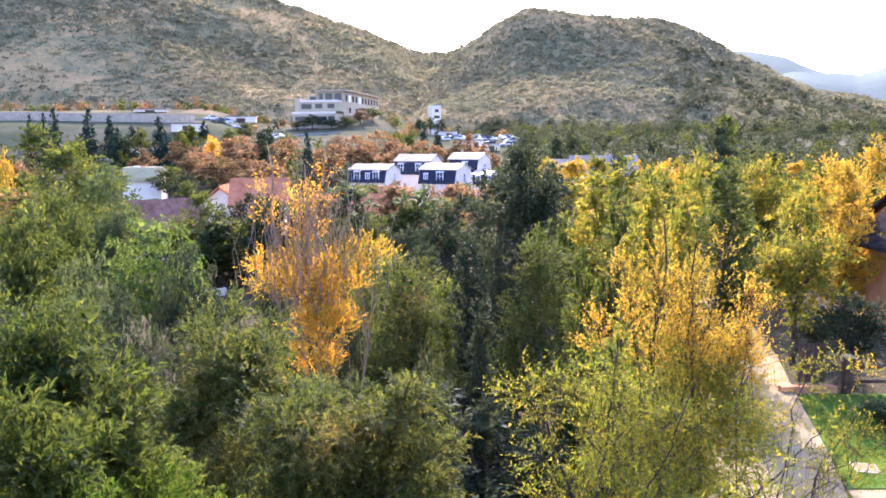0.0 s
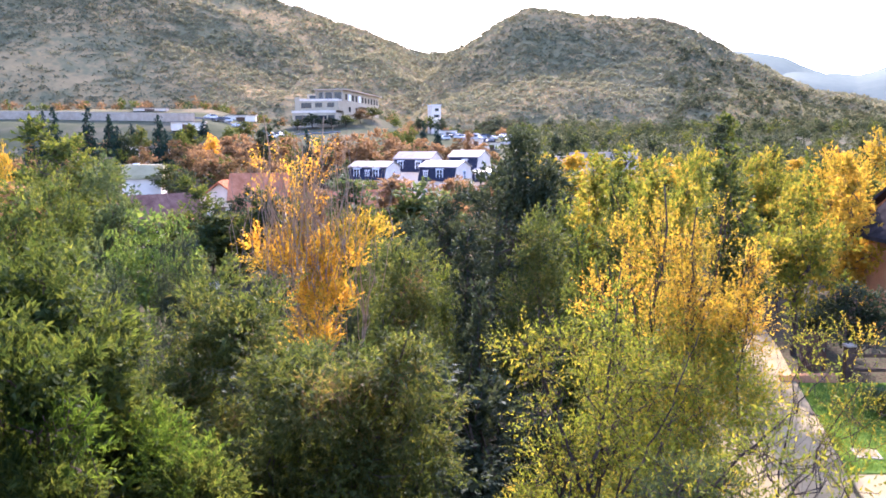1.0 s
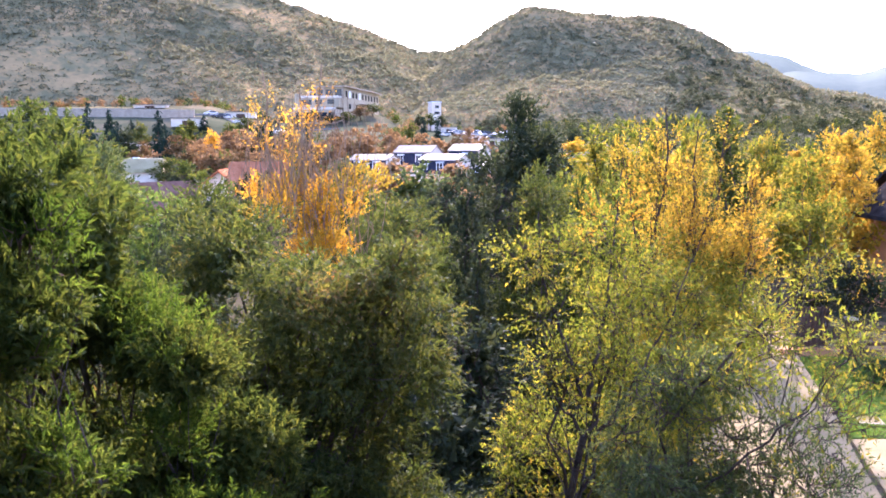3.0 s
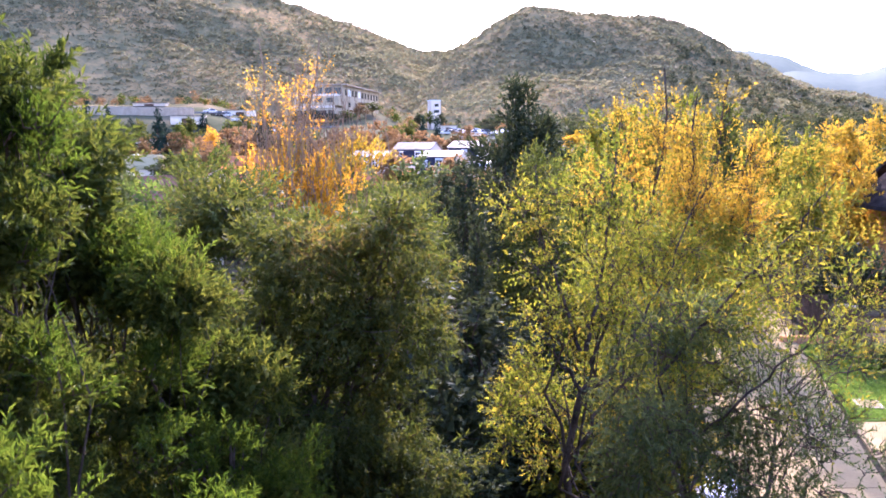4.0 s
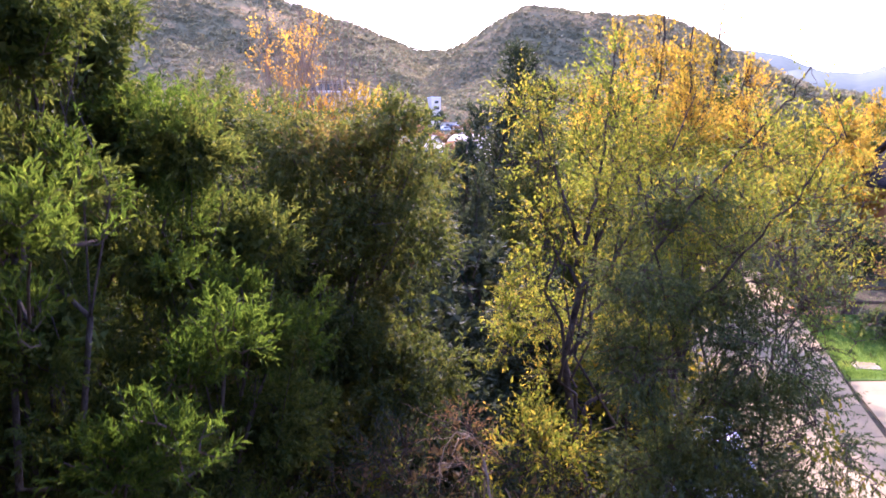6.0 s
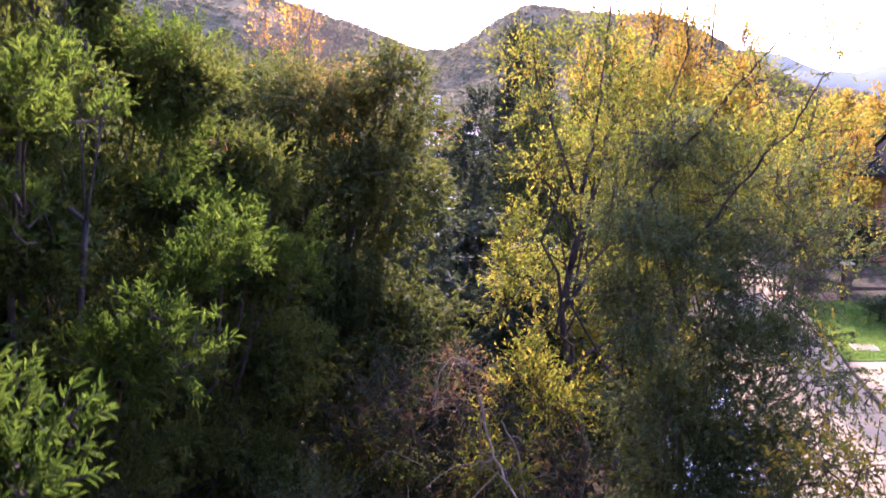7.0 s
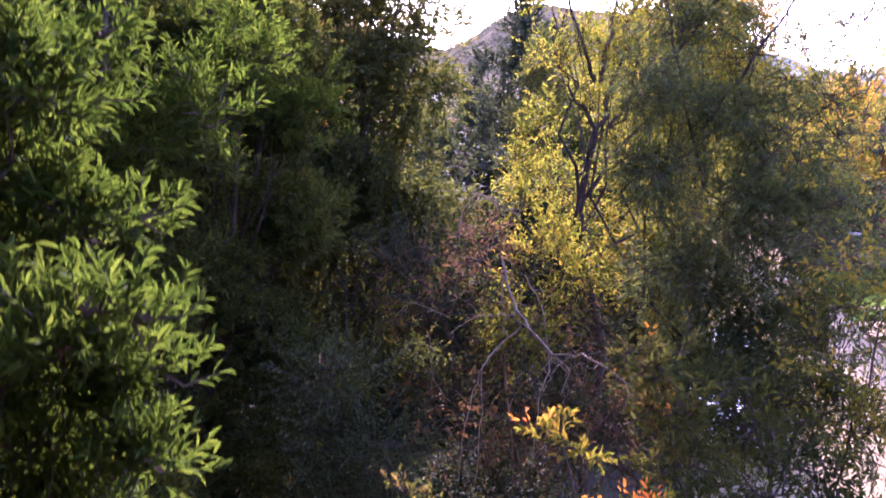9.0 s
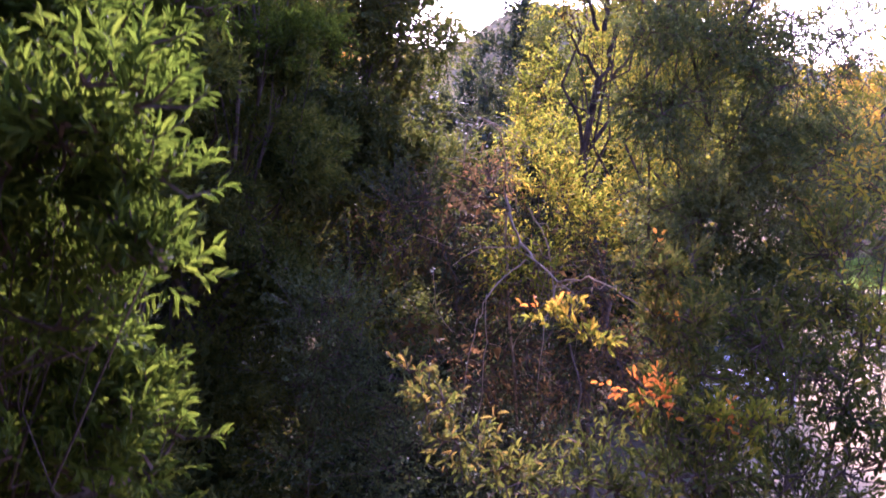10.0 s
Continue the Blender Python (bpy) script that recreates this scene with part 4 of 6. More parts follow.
def orange_spray():
    """A near bough with green, yellow and orange leaves."""
    root = tree("sapling", 1.5, 3.6, [(0.50, 3.28, 3.9, .12, .08, .04), (0.66, 3.22, 3.84, .1, .08, .04), (0.95, 3.2, 3.56, .14, .08, .05), (1.2, 3.22, 3.46, .14, .09, .05), (1.42, 3.25, 3.38, .16, .1, .07)],
                "fresh", "sapling with green, yellow and orange leaves", 43, core=0, fork=(-0.1, 0, 2.4), girth=0.012, sprays=30, twigs=4, per_twig=6, leaf=(0.046, 0.0145), spray_size=0.1, twig_len=0.07, full=True, twig_rods=60, sub=2, bark=TWIG_BARK)
    root["category"] = "sapling"
    foliage(root, [(0.23, 3.33, 3.97, .03, .03, .02), (0.43, 3.27, 3.95, .04, .04, .03), (0.58, 3.24, 3.8, .03, .03, .02), (0.84, 3.18, 3.62, .1, .07, .04), (0.93, 3.17, 3.54, .08, .06, .03), (1.25, 3.22, 3.44, .1, .06, .03)], "amber", 143, 18, 2, 3, (0.042, 0.018), full=True, label="orange autumn leaves", spray_size=0.07, twig_len=0.07)
    foliage(root, [(-0.15, 3.04, 3.7, .08, .07, .06), (-0.06, 3.03, 3.6, .09, .07, .07), (0.05, 3.01, 3.44, .12, .09, .07), (0.26, 3.04, 3.3, .14, .1, .08), (0.7, 3.2, 3.3, .16, .1, .08), (0.5, 3.2, 3.1, .3, .12, .1), (1.1, 3.25, 3.15, .3, .15, .1)], "olive", 144, 60, 4, 6, (0.05, 0.015), full=True, rods=120, spray_size=0.11, twig_len=0.1)
    crooked(root, [(((1.45, 3.6, 2.7), (1.3, 3.25, 3.4), (0.92, 3.18, 3.54), (0.66, 3.22, 3.84)), .007, .003), (((0.66, 3.22, 3.84), (0.45, 3.27, 3.92), (0.22, 3.33, 3.97)), .003, .002), (((1.4, 3.6, 2.4), (0.6, 3.1, 3.0), (0.28, 3.04, 3.31), (-0.18, 3.04, 3.74)), .007, .002),
                   (((0.64, 3.95, 3.63), (0.70, 3.76, 3.41), (0.63, 3.62, 3.13), (0.46, 3.60, 3.02)), .006, .003), (((-0.18, 3.04, 3.74), (-0.28, 3.05, 3.95)), .002, .001), (((1.4, 3.6, 2.6), (1.9, 3.6, 3.1)), .008, .003)], TWIG_BARK, 44, twigs=3)


orange_spray()


def drive_shrub():
    """Loose leafy boughs between the shrub and the drive."""
    root = tree("shrub", 2.3, 4.7, [(1.98, 4.79, 3.5, .38, .35, .24), (2.04, 4.2, 3.25, .4, .35, .26), (2.3, 3.95, 2.95, .36, .32, .26), (1.66, 4.1, 2.9, .34, .3, .22), (2.55, 4.79, 3.5, .32, .3, .2), (2.56, 4.82, 4.05, .3, .28, .16), (1.8, 3.75, 2.8, .36, .3, .2), (1.25, 3.9, 2.9, .32, .28, .2)],
                "olive", "loose-branched shrub with olive and yellowing leaves", 46, core=0, fork=(-0.1, 0, 1.6), girth=0.03, sprays=170, twigs=6, per_twig=7, leaf=(0.055, 0.019), spray_size=0.2, twig_len=0.16, twig_rods=500, sub=6, bark=TWIG_BARK, full=True)
    root["category"] = "shrub"
    foliage(root, [(1.23, 4.24, 3.98, .18, .16, .12), (1.29, 4.2, 3.7, .22, .2, .16), (1.06, 4.25, 4.04, .12, .12, .08), (1.3, 4.25, 3.4, .24, .2, .18)], "olive", 146, 36, 6, 7, (0.055, 0.017), full=True, spray_size=0.16, twig_len=0.1, rods=120, label="yellowing leaves")
    foliage(root, [(1.12, 4.22, 4.1, .06, .05, .04), (1.2, 4.2, 4.14, .04, .04, .03), (1.3, 4.2, 3.76, .08, .06, .05)], "amber", 148, 5, 2, 2, (0.045, 0.02), full=True, spray_size=0.06, twig_len=0.06, label="orange autumn leaves")
    foliage(root, [(2.55, 4.4, 3.9, .3, .25, .16), (2.9, 4.6, 4.4, .3, .25, .2), (2.6, 4.3, 3.4, .3, .25, .2), (2.5, 4.5, 4.5, .22, .2, .18), (2.8, 4.6, 4.95, .22, .2, .2)], "lime", 149, 30, 5, 7, (0.052, 0.019), full=True, spray_size=0.16, rods=30, label="yellowing leaves")
    crooked(root, [(((2.3, 4.7, 1.6), (2.1, 4.5, 3.0), (1.98, 4.75, 3.6)), .014, .005), (((2.3, 4.7, 1.8), (2.5, 4.5, 3.2), (2.9, 4.6, 4.5)), .014, .004), (((2.25, 4.7, 1.5), (1.5, 4.25, 2.9), (1.2, 4.22, 4.1)), .012, .004), (((2.3, 4.7, 1.8), (2.6, 4.1, 2.6), (2.4, 3.9, 3.2)), .01, .004)], TWIG_BARK, 47, twigs=5)


drive_shrub()


# ---- trees of the middle distance and beyond ----
def template(name, shape, seed, sprays, twigs, per_twig, leaf, label="a tree", sub=3, sides=5, core=60, core_size=0.3, **how):
    """A tree 8 m high, to be copied."""
    rng = np.random.default_rng(seed)
    if shape == "round":
        lumps = [(rng.normal(0, 1.1), rng.normal(0, 1.1), rng.uniform(3.2, 6.6), rng.uniform(.9, 1.5), rng.uniform(.9, 1.5), rng.uniform(.8, 1.2)) for _ in range(8)] + [(0, 0, 6.9, 1.1, 1.1, .9), (0, 0, 3, 1.7, 1.7, 1.3)]
    elif shape == "tall":
        lumps = [(rng.normal(0, .5), rng.normal(0, .5), z, r, r, .9) for z, r in ((1.8, 1.1), (2.8, 1.3), (3.8, 1.4), (4.8, 1.2), (5.8, 1.0), (6.6, .75), (7.3, .45))] + [(rng.normal(0, 1.1), rng.normal(0, 1.1), rng.uniform(2.5, 5.5), .6, .6, .8) for _ in range(4)]
    elif shape == "slim":
        lumps = [(rng.normal(0, .15), rng.normal(0, .15), z, r, r, .7) for z, r in ((1.6, .5), (2.4, .65), (3.2, .75), (4.0, .75), (4.8, .7), (5.6, .6), (6.4, .5), (7.1, .35), (7.6, .2))] + [(rng.normal(0, .5), rng.normal(0, .5), rng.uniform(2, 6), .35, .35, .5) for _ in range(5)]
    elif shape == "weeping":
        lumps = [(1.7 * math.cos(a), 1.7 * math.sin(a), rng.uniform(2.8, 4.4), .75, .75, 1.9) for a in np.linspace(0, 5.6, 8)] + [(0, 0, 6.4, 1.5, 1.5, 1.2), (0, 0, 4.5, 1.3, 1.3, 1.5)]
    elif shape == "conifer":
        lumps = [(0, 0, z, r, r, .45) for z, r in zip(np.linspace(1.0, 7.4, 12), np.linspace(1.7, .2, 12))]
    else:
        lumps = [(rng.normal(0, .8), rng.normal(0, .8), z, 1.0, 1.0, .8) for z in (3, 3.8, 4.6, 5.4, 6.2, 6.9)]
    root = tree(name, 0, 0, lumps, "green", label, seed, girth=0.15, sprays=sprays, twigs=twigs, per_twig=per_twig, leaf=leaf, fork=(0, 0, 3.6), sub=sub, sides=sides, full="tri", core=core, core_size=core_size, **how)
    return root


KIND_NAME = {"green": "green tree", "olive": "olive-green tree", "dark": "dark-leaved tree", "willow": "pale green weeping willow", "grey": "grey-green tree", "fresh": "fresh green tree with yellowing tips", "lime": "yellow-green autumn tree",
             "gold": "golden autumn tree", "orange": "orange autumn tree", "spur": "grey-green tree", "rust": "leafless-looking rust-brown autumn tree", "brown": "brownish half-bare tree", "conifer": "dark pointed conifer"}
FINE = {s: template(f"{n}", s, 50 + i, 110, 13, 7, (0.15, 0.09), spray_size=0.5, **h) for i, (s, n, h) in enumerate((("round", "tree", {}), ("tall", "tree", {}), ("weeping", "willow_tree", {"droop": 0.9, "upright": 0.0}), ("bare", "tree", {"upright": 0.8, "core": 0})))}
FINE["round2"] = template("tree", "round", 58, 110, 13, 7, (0.15, 0.09), spray_size=0.5)
FINE["tall2"] = template("tree", "tall", 59, 110, 13, 7, (0.15, 0.09), spray_size=0.5)
COARSE = {s: template("tree" if s != "conifer" else "conifer_tree", s, 70 + i, 60, 9, 5, (0.30, 0.2), spray_size=0.6, sub=0, sides=4, core=20, core_size=0.5, **h) for i, (s, h) in enumerate((("round", {}), ("tall", {}), ("conifer", {"droop": 0.3, "upright": 0.0}), ("bare", {"upright": 0.8})))}
FINE["slim"] = template("tree", "slim", 60, 110, 13, 7, (0.14, 0.08), spray_size=0.36)
NATIVE = {"round": 5.2, "round2": 5.2, "tall": 3.6, "tall2": 3.6, "weeping": 5.4, "conifer": 3.8, "bare": 4.2, "slim": 2.1}
USED = set()
turner = random.Random(4)


def plant(kit, shape, kind, x, y, top, width, where=""):
    """Sets a copy of a template: top is its highest point in the world, width the breadth of its crown."""
    z = float(ground_at(x, y))
    tall = max(top - z, 1.0)
    if kit is FINE and shape in ("tall", "tall2") and width / tall < 0.4:
        shape = "slim"
    base = kit[shape]
    wide, high = width / NATIVE[shape], tall / 8.0
    m = pose(x, y, z - 0.05, 0, 0, turner.uniform(0, 360)) @ Matrix.Diagonal((wide, wide, high, 1))
    if base.name not in USED:
        USED.add(base.name)
        base.matrix_world = m
        ob = base
    else:
        ob = copy_thing(base, m)
        ob.scale = (wide, wide, high)
    kind_of(ob, kind)
    tagged(ob, KIND_NAME[kind] + (" " + where if where else " in the valley wood"), "tree", kind_group(kind))
    return ob


def kind_group(kind):
    return {"conifer": "conifers", "gold": "golden trees", "lime": "golden trees"}.get(kind, "trees of the valley")


def sighted(kit, px, row, depth, wide, kind, shape, where=""):
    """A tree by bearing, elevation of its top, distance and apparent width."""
    plant(kit, shape, kind, 0.07 + depth * (px - 784) / 1414, depth, 10.32 - depth * (row - 256) / 1414, wide * depth / 1414, where)


# some dark-leaved ones only fill shadowed gaps, their leaf colour standing for shade
for row in (
    (130, 228, 50, 190, "green", "tall"), (40, 330, 31, 190, "green", "round"), (14, 262, 60, 60, "gold", "round2"), (190, 285, 46, 150, "grey", "round2"), (100, 300, 38, 150, "green", "round"),
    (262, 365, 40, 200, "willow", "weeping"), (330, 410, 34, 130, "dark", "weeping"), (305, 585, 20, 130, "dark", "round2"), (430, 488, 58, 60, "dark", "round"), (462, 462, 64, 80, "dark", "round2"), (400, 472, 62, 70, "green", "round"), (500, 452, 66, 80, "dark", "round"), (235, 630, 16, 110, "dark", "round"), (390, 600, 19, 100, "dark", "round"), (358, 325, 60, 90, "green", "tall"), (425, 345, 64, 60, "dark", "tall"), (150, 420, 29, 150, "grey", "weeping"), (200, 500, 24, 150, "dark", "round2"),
    (45, 560, 17, 190, "grey", "round"), (700, 470, 24, 110, "olive", "tall2"), (745, 500, 22, 80, "brown", "bare"), (790, 470, 27, 90, "green", "round"), (650, 430, 30, 110, "olive", "round2"), (720, 385, 40, 120, "dark", "round"),
    (790, 352, 48, 110, "dark", "tall"), (660, 372, 50, 120, "green", "round"), (610, 400, 35, 100, "olive", "tall"), (750, 415, 33, 110, "dark", "round2"), (835, 430, 24, 90, "dark", "tall2"), (850, 560, 18.5, 90, "dark", "tall"), (880, 400, 35, 90, "dark", "round"),
    (1000, 352, 30, 130, "green", "round"), (970, 300, 45, 110, "dark", "tall"), (1050, 325, 28, 110, "lime", "tall2"), (1112, 295, 36, 120, "lime", "tall"), (1160, 330, 24, 110, "lime", "tall2"), (1230, 268, 42, 130, "lime", "round2"), (1290, 300, 32, 120, "olive", "tall"),
    (1350, 262, 55, 130, "lime", "round"), (1420, 322, 36, 190, "lime", "round2"), (1385, 420, 44, 90, "dark", "round"), (1480, 262, 52, 150, "gold", "round"), (1550, 246, 60, 150, "gold", "round2"), (1500, 300, 44, 130, "gold", "tall"), (1330, 380, 46, 90, "green", "round2"),
    (1525, 515, 33, 150, "dark", "round"), (1455, 545, 37, 110, "dark", "round2"), (1090, 360, 22, 100, "olive", "tall2"), (1030, 470, 17, 90, "green", "tall"), (1130, 400, 17, 90, "lime", "tall"), (1215, 350, 20, 90, "lime", "tall2"), (560, 520, 26, 120, "dark", "round2"), (480, 470, 34, 90, "dark", "round"),
    (470, 560, 21, 110, "olive", "round"), (620, 560, 20, 120, "dark", "round2"), (760, 600, 17, 100, "dark", "round"), (350, 560, 22, 90, "dark", "round2"),
):
    sighted(FINE, *row)

# fill trees; most take dark leaves to paint in the wood's deep shade
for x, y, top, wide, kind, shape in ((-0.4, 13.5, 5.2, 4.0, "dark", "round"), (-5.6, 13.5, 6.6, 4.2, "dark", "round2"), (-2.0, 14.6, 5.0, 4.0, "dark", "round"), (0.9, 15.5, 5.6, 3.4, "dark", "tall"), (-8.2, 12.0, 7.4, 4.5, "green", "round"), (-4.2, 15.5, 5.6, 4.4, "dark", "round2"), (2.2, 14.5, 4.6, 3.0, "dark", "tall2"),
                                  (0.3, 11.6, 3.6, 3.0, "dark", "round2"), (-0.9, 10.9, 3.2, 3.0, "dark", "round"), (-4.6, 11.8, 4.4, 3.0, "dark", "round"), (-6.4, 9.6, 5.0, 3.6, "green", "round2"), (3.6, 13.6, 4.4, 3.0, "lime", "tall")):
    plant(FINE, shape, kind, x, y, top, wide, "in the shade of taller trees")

# the wood between the gardens and the houses
filler = random.Random(9)
CLEAR = ((-15, 122, 10), (-4, 140, 12), (4, 126, 10), (-54, 136, 12), (-17.4, 73, 5), (-21.5, 78, 5), (-26, 68, 6), (30, 45, 7), (-15, 54, 3))


def row_limit(px):
    return float(np.interp(px, (0, 210, 225, 440, 460, 610, 625, 870, 885, 1000, 1100, 1568), (250, 250, 388, 388, 340, 340, 326, 326, 275, 285, 275, 258)))


for k in range(150):
    y = filler.uniform(50, 144)
    x = filler.uniform(-0.6, 0.6) * y
    px = 784 + x / y * 1414
    if any((x - a) ** 2 + (y - b) ** 2 < r * r for a, b, r in CLEAR) or (10 < x < 20 and y < 60):
        continue
    top = min(10.32 - y * (row_limit(px) - 256) / 1414, filler.uniform(6, 9.5))
    if top < 2.2:
        top = 2.2
    kinds = ("green", "dark", "olive", "grey", "rust") if px < 950 else ("lime", "olive", "gold", "green", "lime")
    plant(COARSE, filler.choice(("round", "tall", "round")), filler.choice(kinds), x, y, top, filler.uniform(3.5, 6.0))

for row in ((62, 196, 204, 26, "conifer", "conifer"), (86, 192, 200, 30, "conifer", "conifer"), (106, 184, 206, 34, "conifer", "conifer"), (162, 184, 200, 40, "conifer", "conifer"), (200, 198, 210, 34, "conifer", "conifer"), (214, 220, 190, 40, "conifer", "conifer"),
            (287, 200, 200, 40, "conifer", "conifer"), (300, 230, 195, 40, "conifer", "conifer"), (365, 212, 230, 26, "conifer", "conifer"), (548, 225, 150, 34, "conifer", "conifer"), (465, 232, 170, 40, "dark", "tall"), (750, 215, 230, 24, "conifer", "conifer"), (775, 222, 225, 24, "conifer", "conifer"),
            (742, 211, 300, 26, "dark", "round"), (762, 208, 306, 26, "green", "round"), (782, 211, 303, 26, "dark", "round"), (556, 203, 286, 46, "dark", "round"), (590, 211, 286, 36, "dark", "round"), (530, 214, 284, 36, "olive", "round"), (640, 196, 300, 40, "brown", "round"), (662, 192, 312, 36, "olive", "round"), (615, 206, 290, 36, "olive", "round"),
            (380, 238, 190, 50, "orange", "round"), (405, 240, 185, 60, "rust", "bare"), (432, 244, 180, 60, "rust", "bare"), (455, 256, 172, 60, "rust", "bare"), (395, 268, 160, 70, "rust", "bare"), (430, 282, 150, 70, "brown", "bare"), (362, 258, 176, 50, "rust", "bare"), (340, 276, 165, 56, "brown", "round"), (488, 246, 178, 56, "rust", "bare"), (510, 232, 190, 40, "olive", "round"), (478, 226, 200, 40, "dark", "tall"), (470, 284, 140, 70, "rust", "bare"), (600, 238, 190, 60, "brown", "round"), (575, 256, 170, 60, "rust", "bare"), (628, 250, 178, 60, "rust", "bare"), (690, 256, 165, 60, "rust", "bare"), (760, 250, 172, 60, "rust", "bare"), (795, 250, 178, 50, "brown", "bare"), (860, 258, 165, 50, "rust", "bare"), (230, 232, 190, 40, "dark", "round"), (255, 222, 212, 40, "olive", "round"), (325, 228, 205, 44, "green", "round"), (345, 222, 214, 36, "olive", "tall"), (410, 225, 222, 40, "green", "round"), (440, 216, 236, 40, "olive", "round"), (300, 290, 140, 60, "olive", "round"), (330, 300, 128, 60, "dark", "round"), (240, 218, 216, 30, "conifer", "conifer"), (700, 232, 180, 60, "rust", "bare"), (728, 226, 185, 50, "olive", "round"), (660, 240, 185, 60, "rust", "bare"), (830, 240, 190, 36, "rust", "tall"), (815, 330, 118, 60, "orange", "round"),
            (330, 250, 185, 50, "brown", "bare"), (250, 262, 160, 40, "brown", "bare"), (1283, 208, 150, 52, "green", "tall"), (1270, 225, 140, 50, "dark", "tall"), (1090, 262, 110, 60, "dark", "round"), (985, 245, 150, 50, "dark", "tall"), (1010, 235, 170, 50, "dark", "round")):
    sighted(COARSE, *row)

def distant_wood():
    """The far trees, too many to count: trunks and leaf clumps, one mesh a colour."""
    rng = np.random.default_rng(33)
    spots = {}
    for k in range(1000):
        y = filler.uniform(146, 345)
        px = filler.uniform(-60, 1640) if k < 640 else filler.uniform(900, 1640)
        x = (px - 784) / 1414 * y
        if 505 < px < 690 and y > 225 or 745 < px < 905 and 195 < y < 312 or 215 < px < 440 and 215 < y < 295 or px < 230 and 235 < y < 300:
            continue
        row = float(np.interp(px, (0, 440, 500, 900, 930, 1568), (232, 244, 232, 236, 224, 234))) + filler.uniform(0, 22)
        z = float(ground_at(x, y))
        top = min(10.32 - y * (row - 256) / 1414, z + filler.uniform(5, 9)) if y < 290 else z + filler.uniform(2.5, 5) * (1.5 if px > 900 else 1)
        top = max(top, z + filler.uniform(2, 3.5))
        kinds = ("rust", "brown", "dark", "green", "rust", "olive") if px < 900 else ("spur", "dark", "spur", "olive", "dark")
        spots.setdefault(filler.choice(kinds), []).append((x, y, z, top - z, filler.uniform(3.2, 5.5)))
    for kind, rows in spots.items():
        vs, fs, n = [], [], 0
        for x, y, z, tall, wide in rows:
            lumps = [(x + rng.normal(0, wide * .2), y + rng.normal(0, wide * .2), z + tall * h, wide * .28, wide * .28, tall * .2) for h in (.32, .5, .62, .8)] + [(x, y, z + tall * .4, wide * .42, wide * .42, tall * .28)]
            v, f, _ = leafy(lumps, 18, 4, 4, (0.55, 0.4), rng, spray_size=0.6, full="tri")
            vs.append(v)
            fs.append(f + n)
            n += len(v)
        tagged(new("distant_wood", mesh_of("distant_wood", np.concatenate(vs), np.concatenate(fs), LEAF[kind])), "far wood of " + KIND_NAME[kind] + "s below the hills", "wood", kind="stuff")


distant_wood()


def slope_wood():
    """Trees on the low spur of the hill."""
    rng = np.random.default_rng(35)
    vs, fs, n = [], [], 0
    for k in range(620):
        y = rng.uniform(780, 1150) if k < 420 else rng.uniform(740, 820)
        x = y * (rng.uniform(0.28, 0.68) if k < 420 else rng.uniform(0.03, 0.3))
        z = float(ground_at(x, y))
        tall, wide = rng.uniform(6, 13), rng.uniform(8, 15)
        v, f, _ = leafy([(x, y, z + tall * .5, wide * .4, wide * .4, tall * .4), (x, y, z + tall * .3, wide * .5, wide * .5, tall * .3)], 9, 6, 4, (1.6, 1.2), rng, spray_size=1.1, full="tri")
        vs.append(v)
        fs.append(f + n)
        n += len(v)
    tagged(new("slope_wood", mesh_of("slope_wood", np.concatenate(vs), np.concatenate(fs), LEAF["spur"])), "low grey-green trees along the spur of the hill", "wood", kind="stuff")


slope_wood()


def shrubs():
    """Undergrowth beneath the trees, its mostly dark leaves painting in the shade there."""
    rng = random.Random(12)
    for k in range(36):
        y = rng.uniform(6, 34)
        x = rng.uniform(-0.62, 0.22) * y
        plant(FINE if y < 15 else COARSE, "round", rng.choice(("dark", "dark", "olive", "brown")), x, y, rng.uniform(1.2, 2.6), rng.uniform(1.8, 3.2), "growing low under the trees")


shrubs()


# trees out of view, behind and beside its start, added to block sky light
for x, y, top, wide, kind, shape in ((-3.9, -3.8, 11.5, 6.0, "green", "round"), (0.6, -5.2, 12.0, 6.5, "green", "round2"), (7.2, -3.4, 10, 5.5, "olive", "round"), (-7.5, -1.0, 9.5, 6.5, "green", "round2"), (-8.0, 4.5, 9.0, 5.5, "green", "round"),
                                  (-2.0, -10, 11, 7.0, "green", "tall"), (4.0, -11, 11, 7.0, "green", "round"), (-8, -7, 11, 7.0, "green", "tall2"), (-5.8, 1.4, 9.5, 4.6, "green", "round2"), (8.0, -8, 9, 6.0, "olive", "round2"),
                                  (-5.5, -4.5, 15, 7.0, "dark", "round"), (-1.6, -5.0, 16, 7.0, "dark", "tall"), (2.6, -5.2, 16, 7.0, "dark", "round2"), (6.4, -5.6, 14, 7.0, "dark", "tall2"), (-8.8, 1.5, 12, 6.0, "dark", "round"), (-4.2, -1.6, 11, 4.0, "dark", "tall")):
    plant(FINE, shape, kind, x, y, top, wide, "unseen, added to shade the near crowns")
for x, y, top, wide in ((15.7, 27.6, 1.2, 2.0), (16.3, 25.9, 1.3, 2.4), (17.2, 28.2, 1.4, 2.4), (17.6, 26.2, 1.3, 2.2)):
    plant(FINE, "round", "grey", x, y, top, wide, "clipped low as a garden shrub")


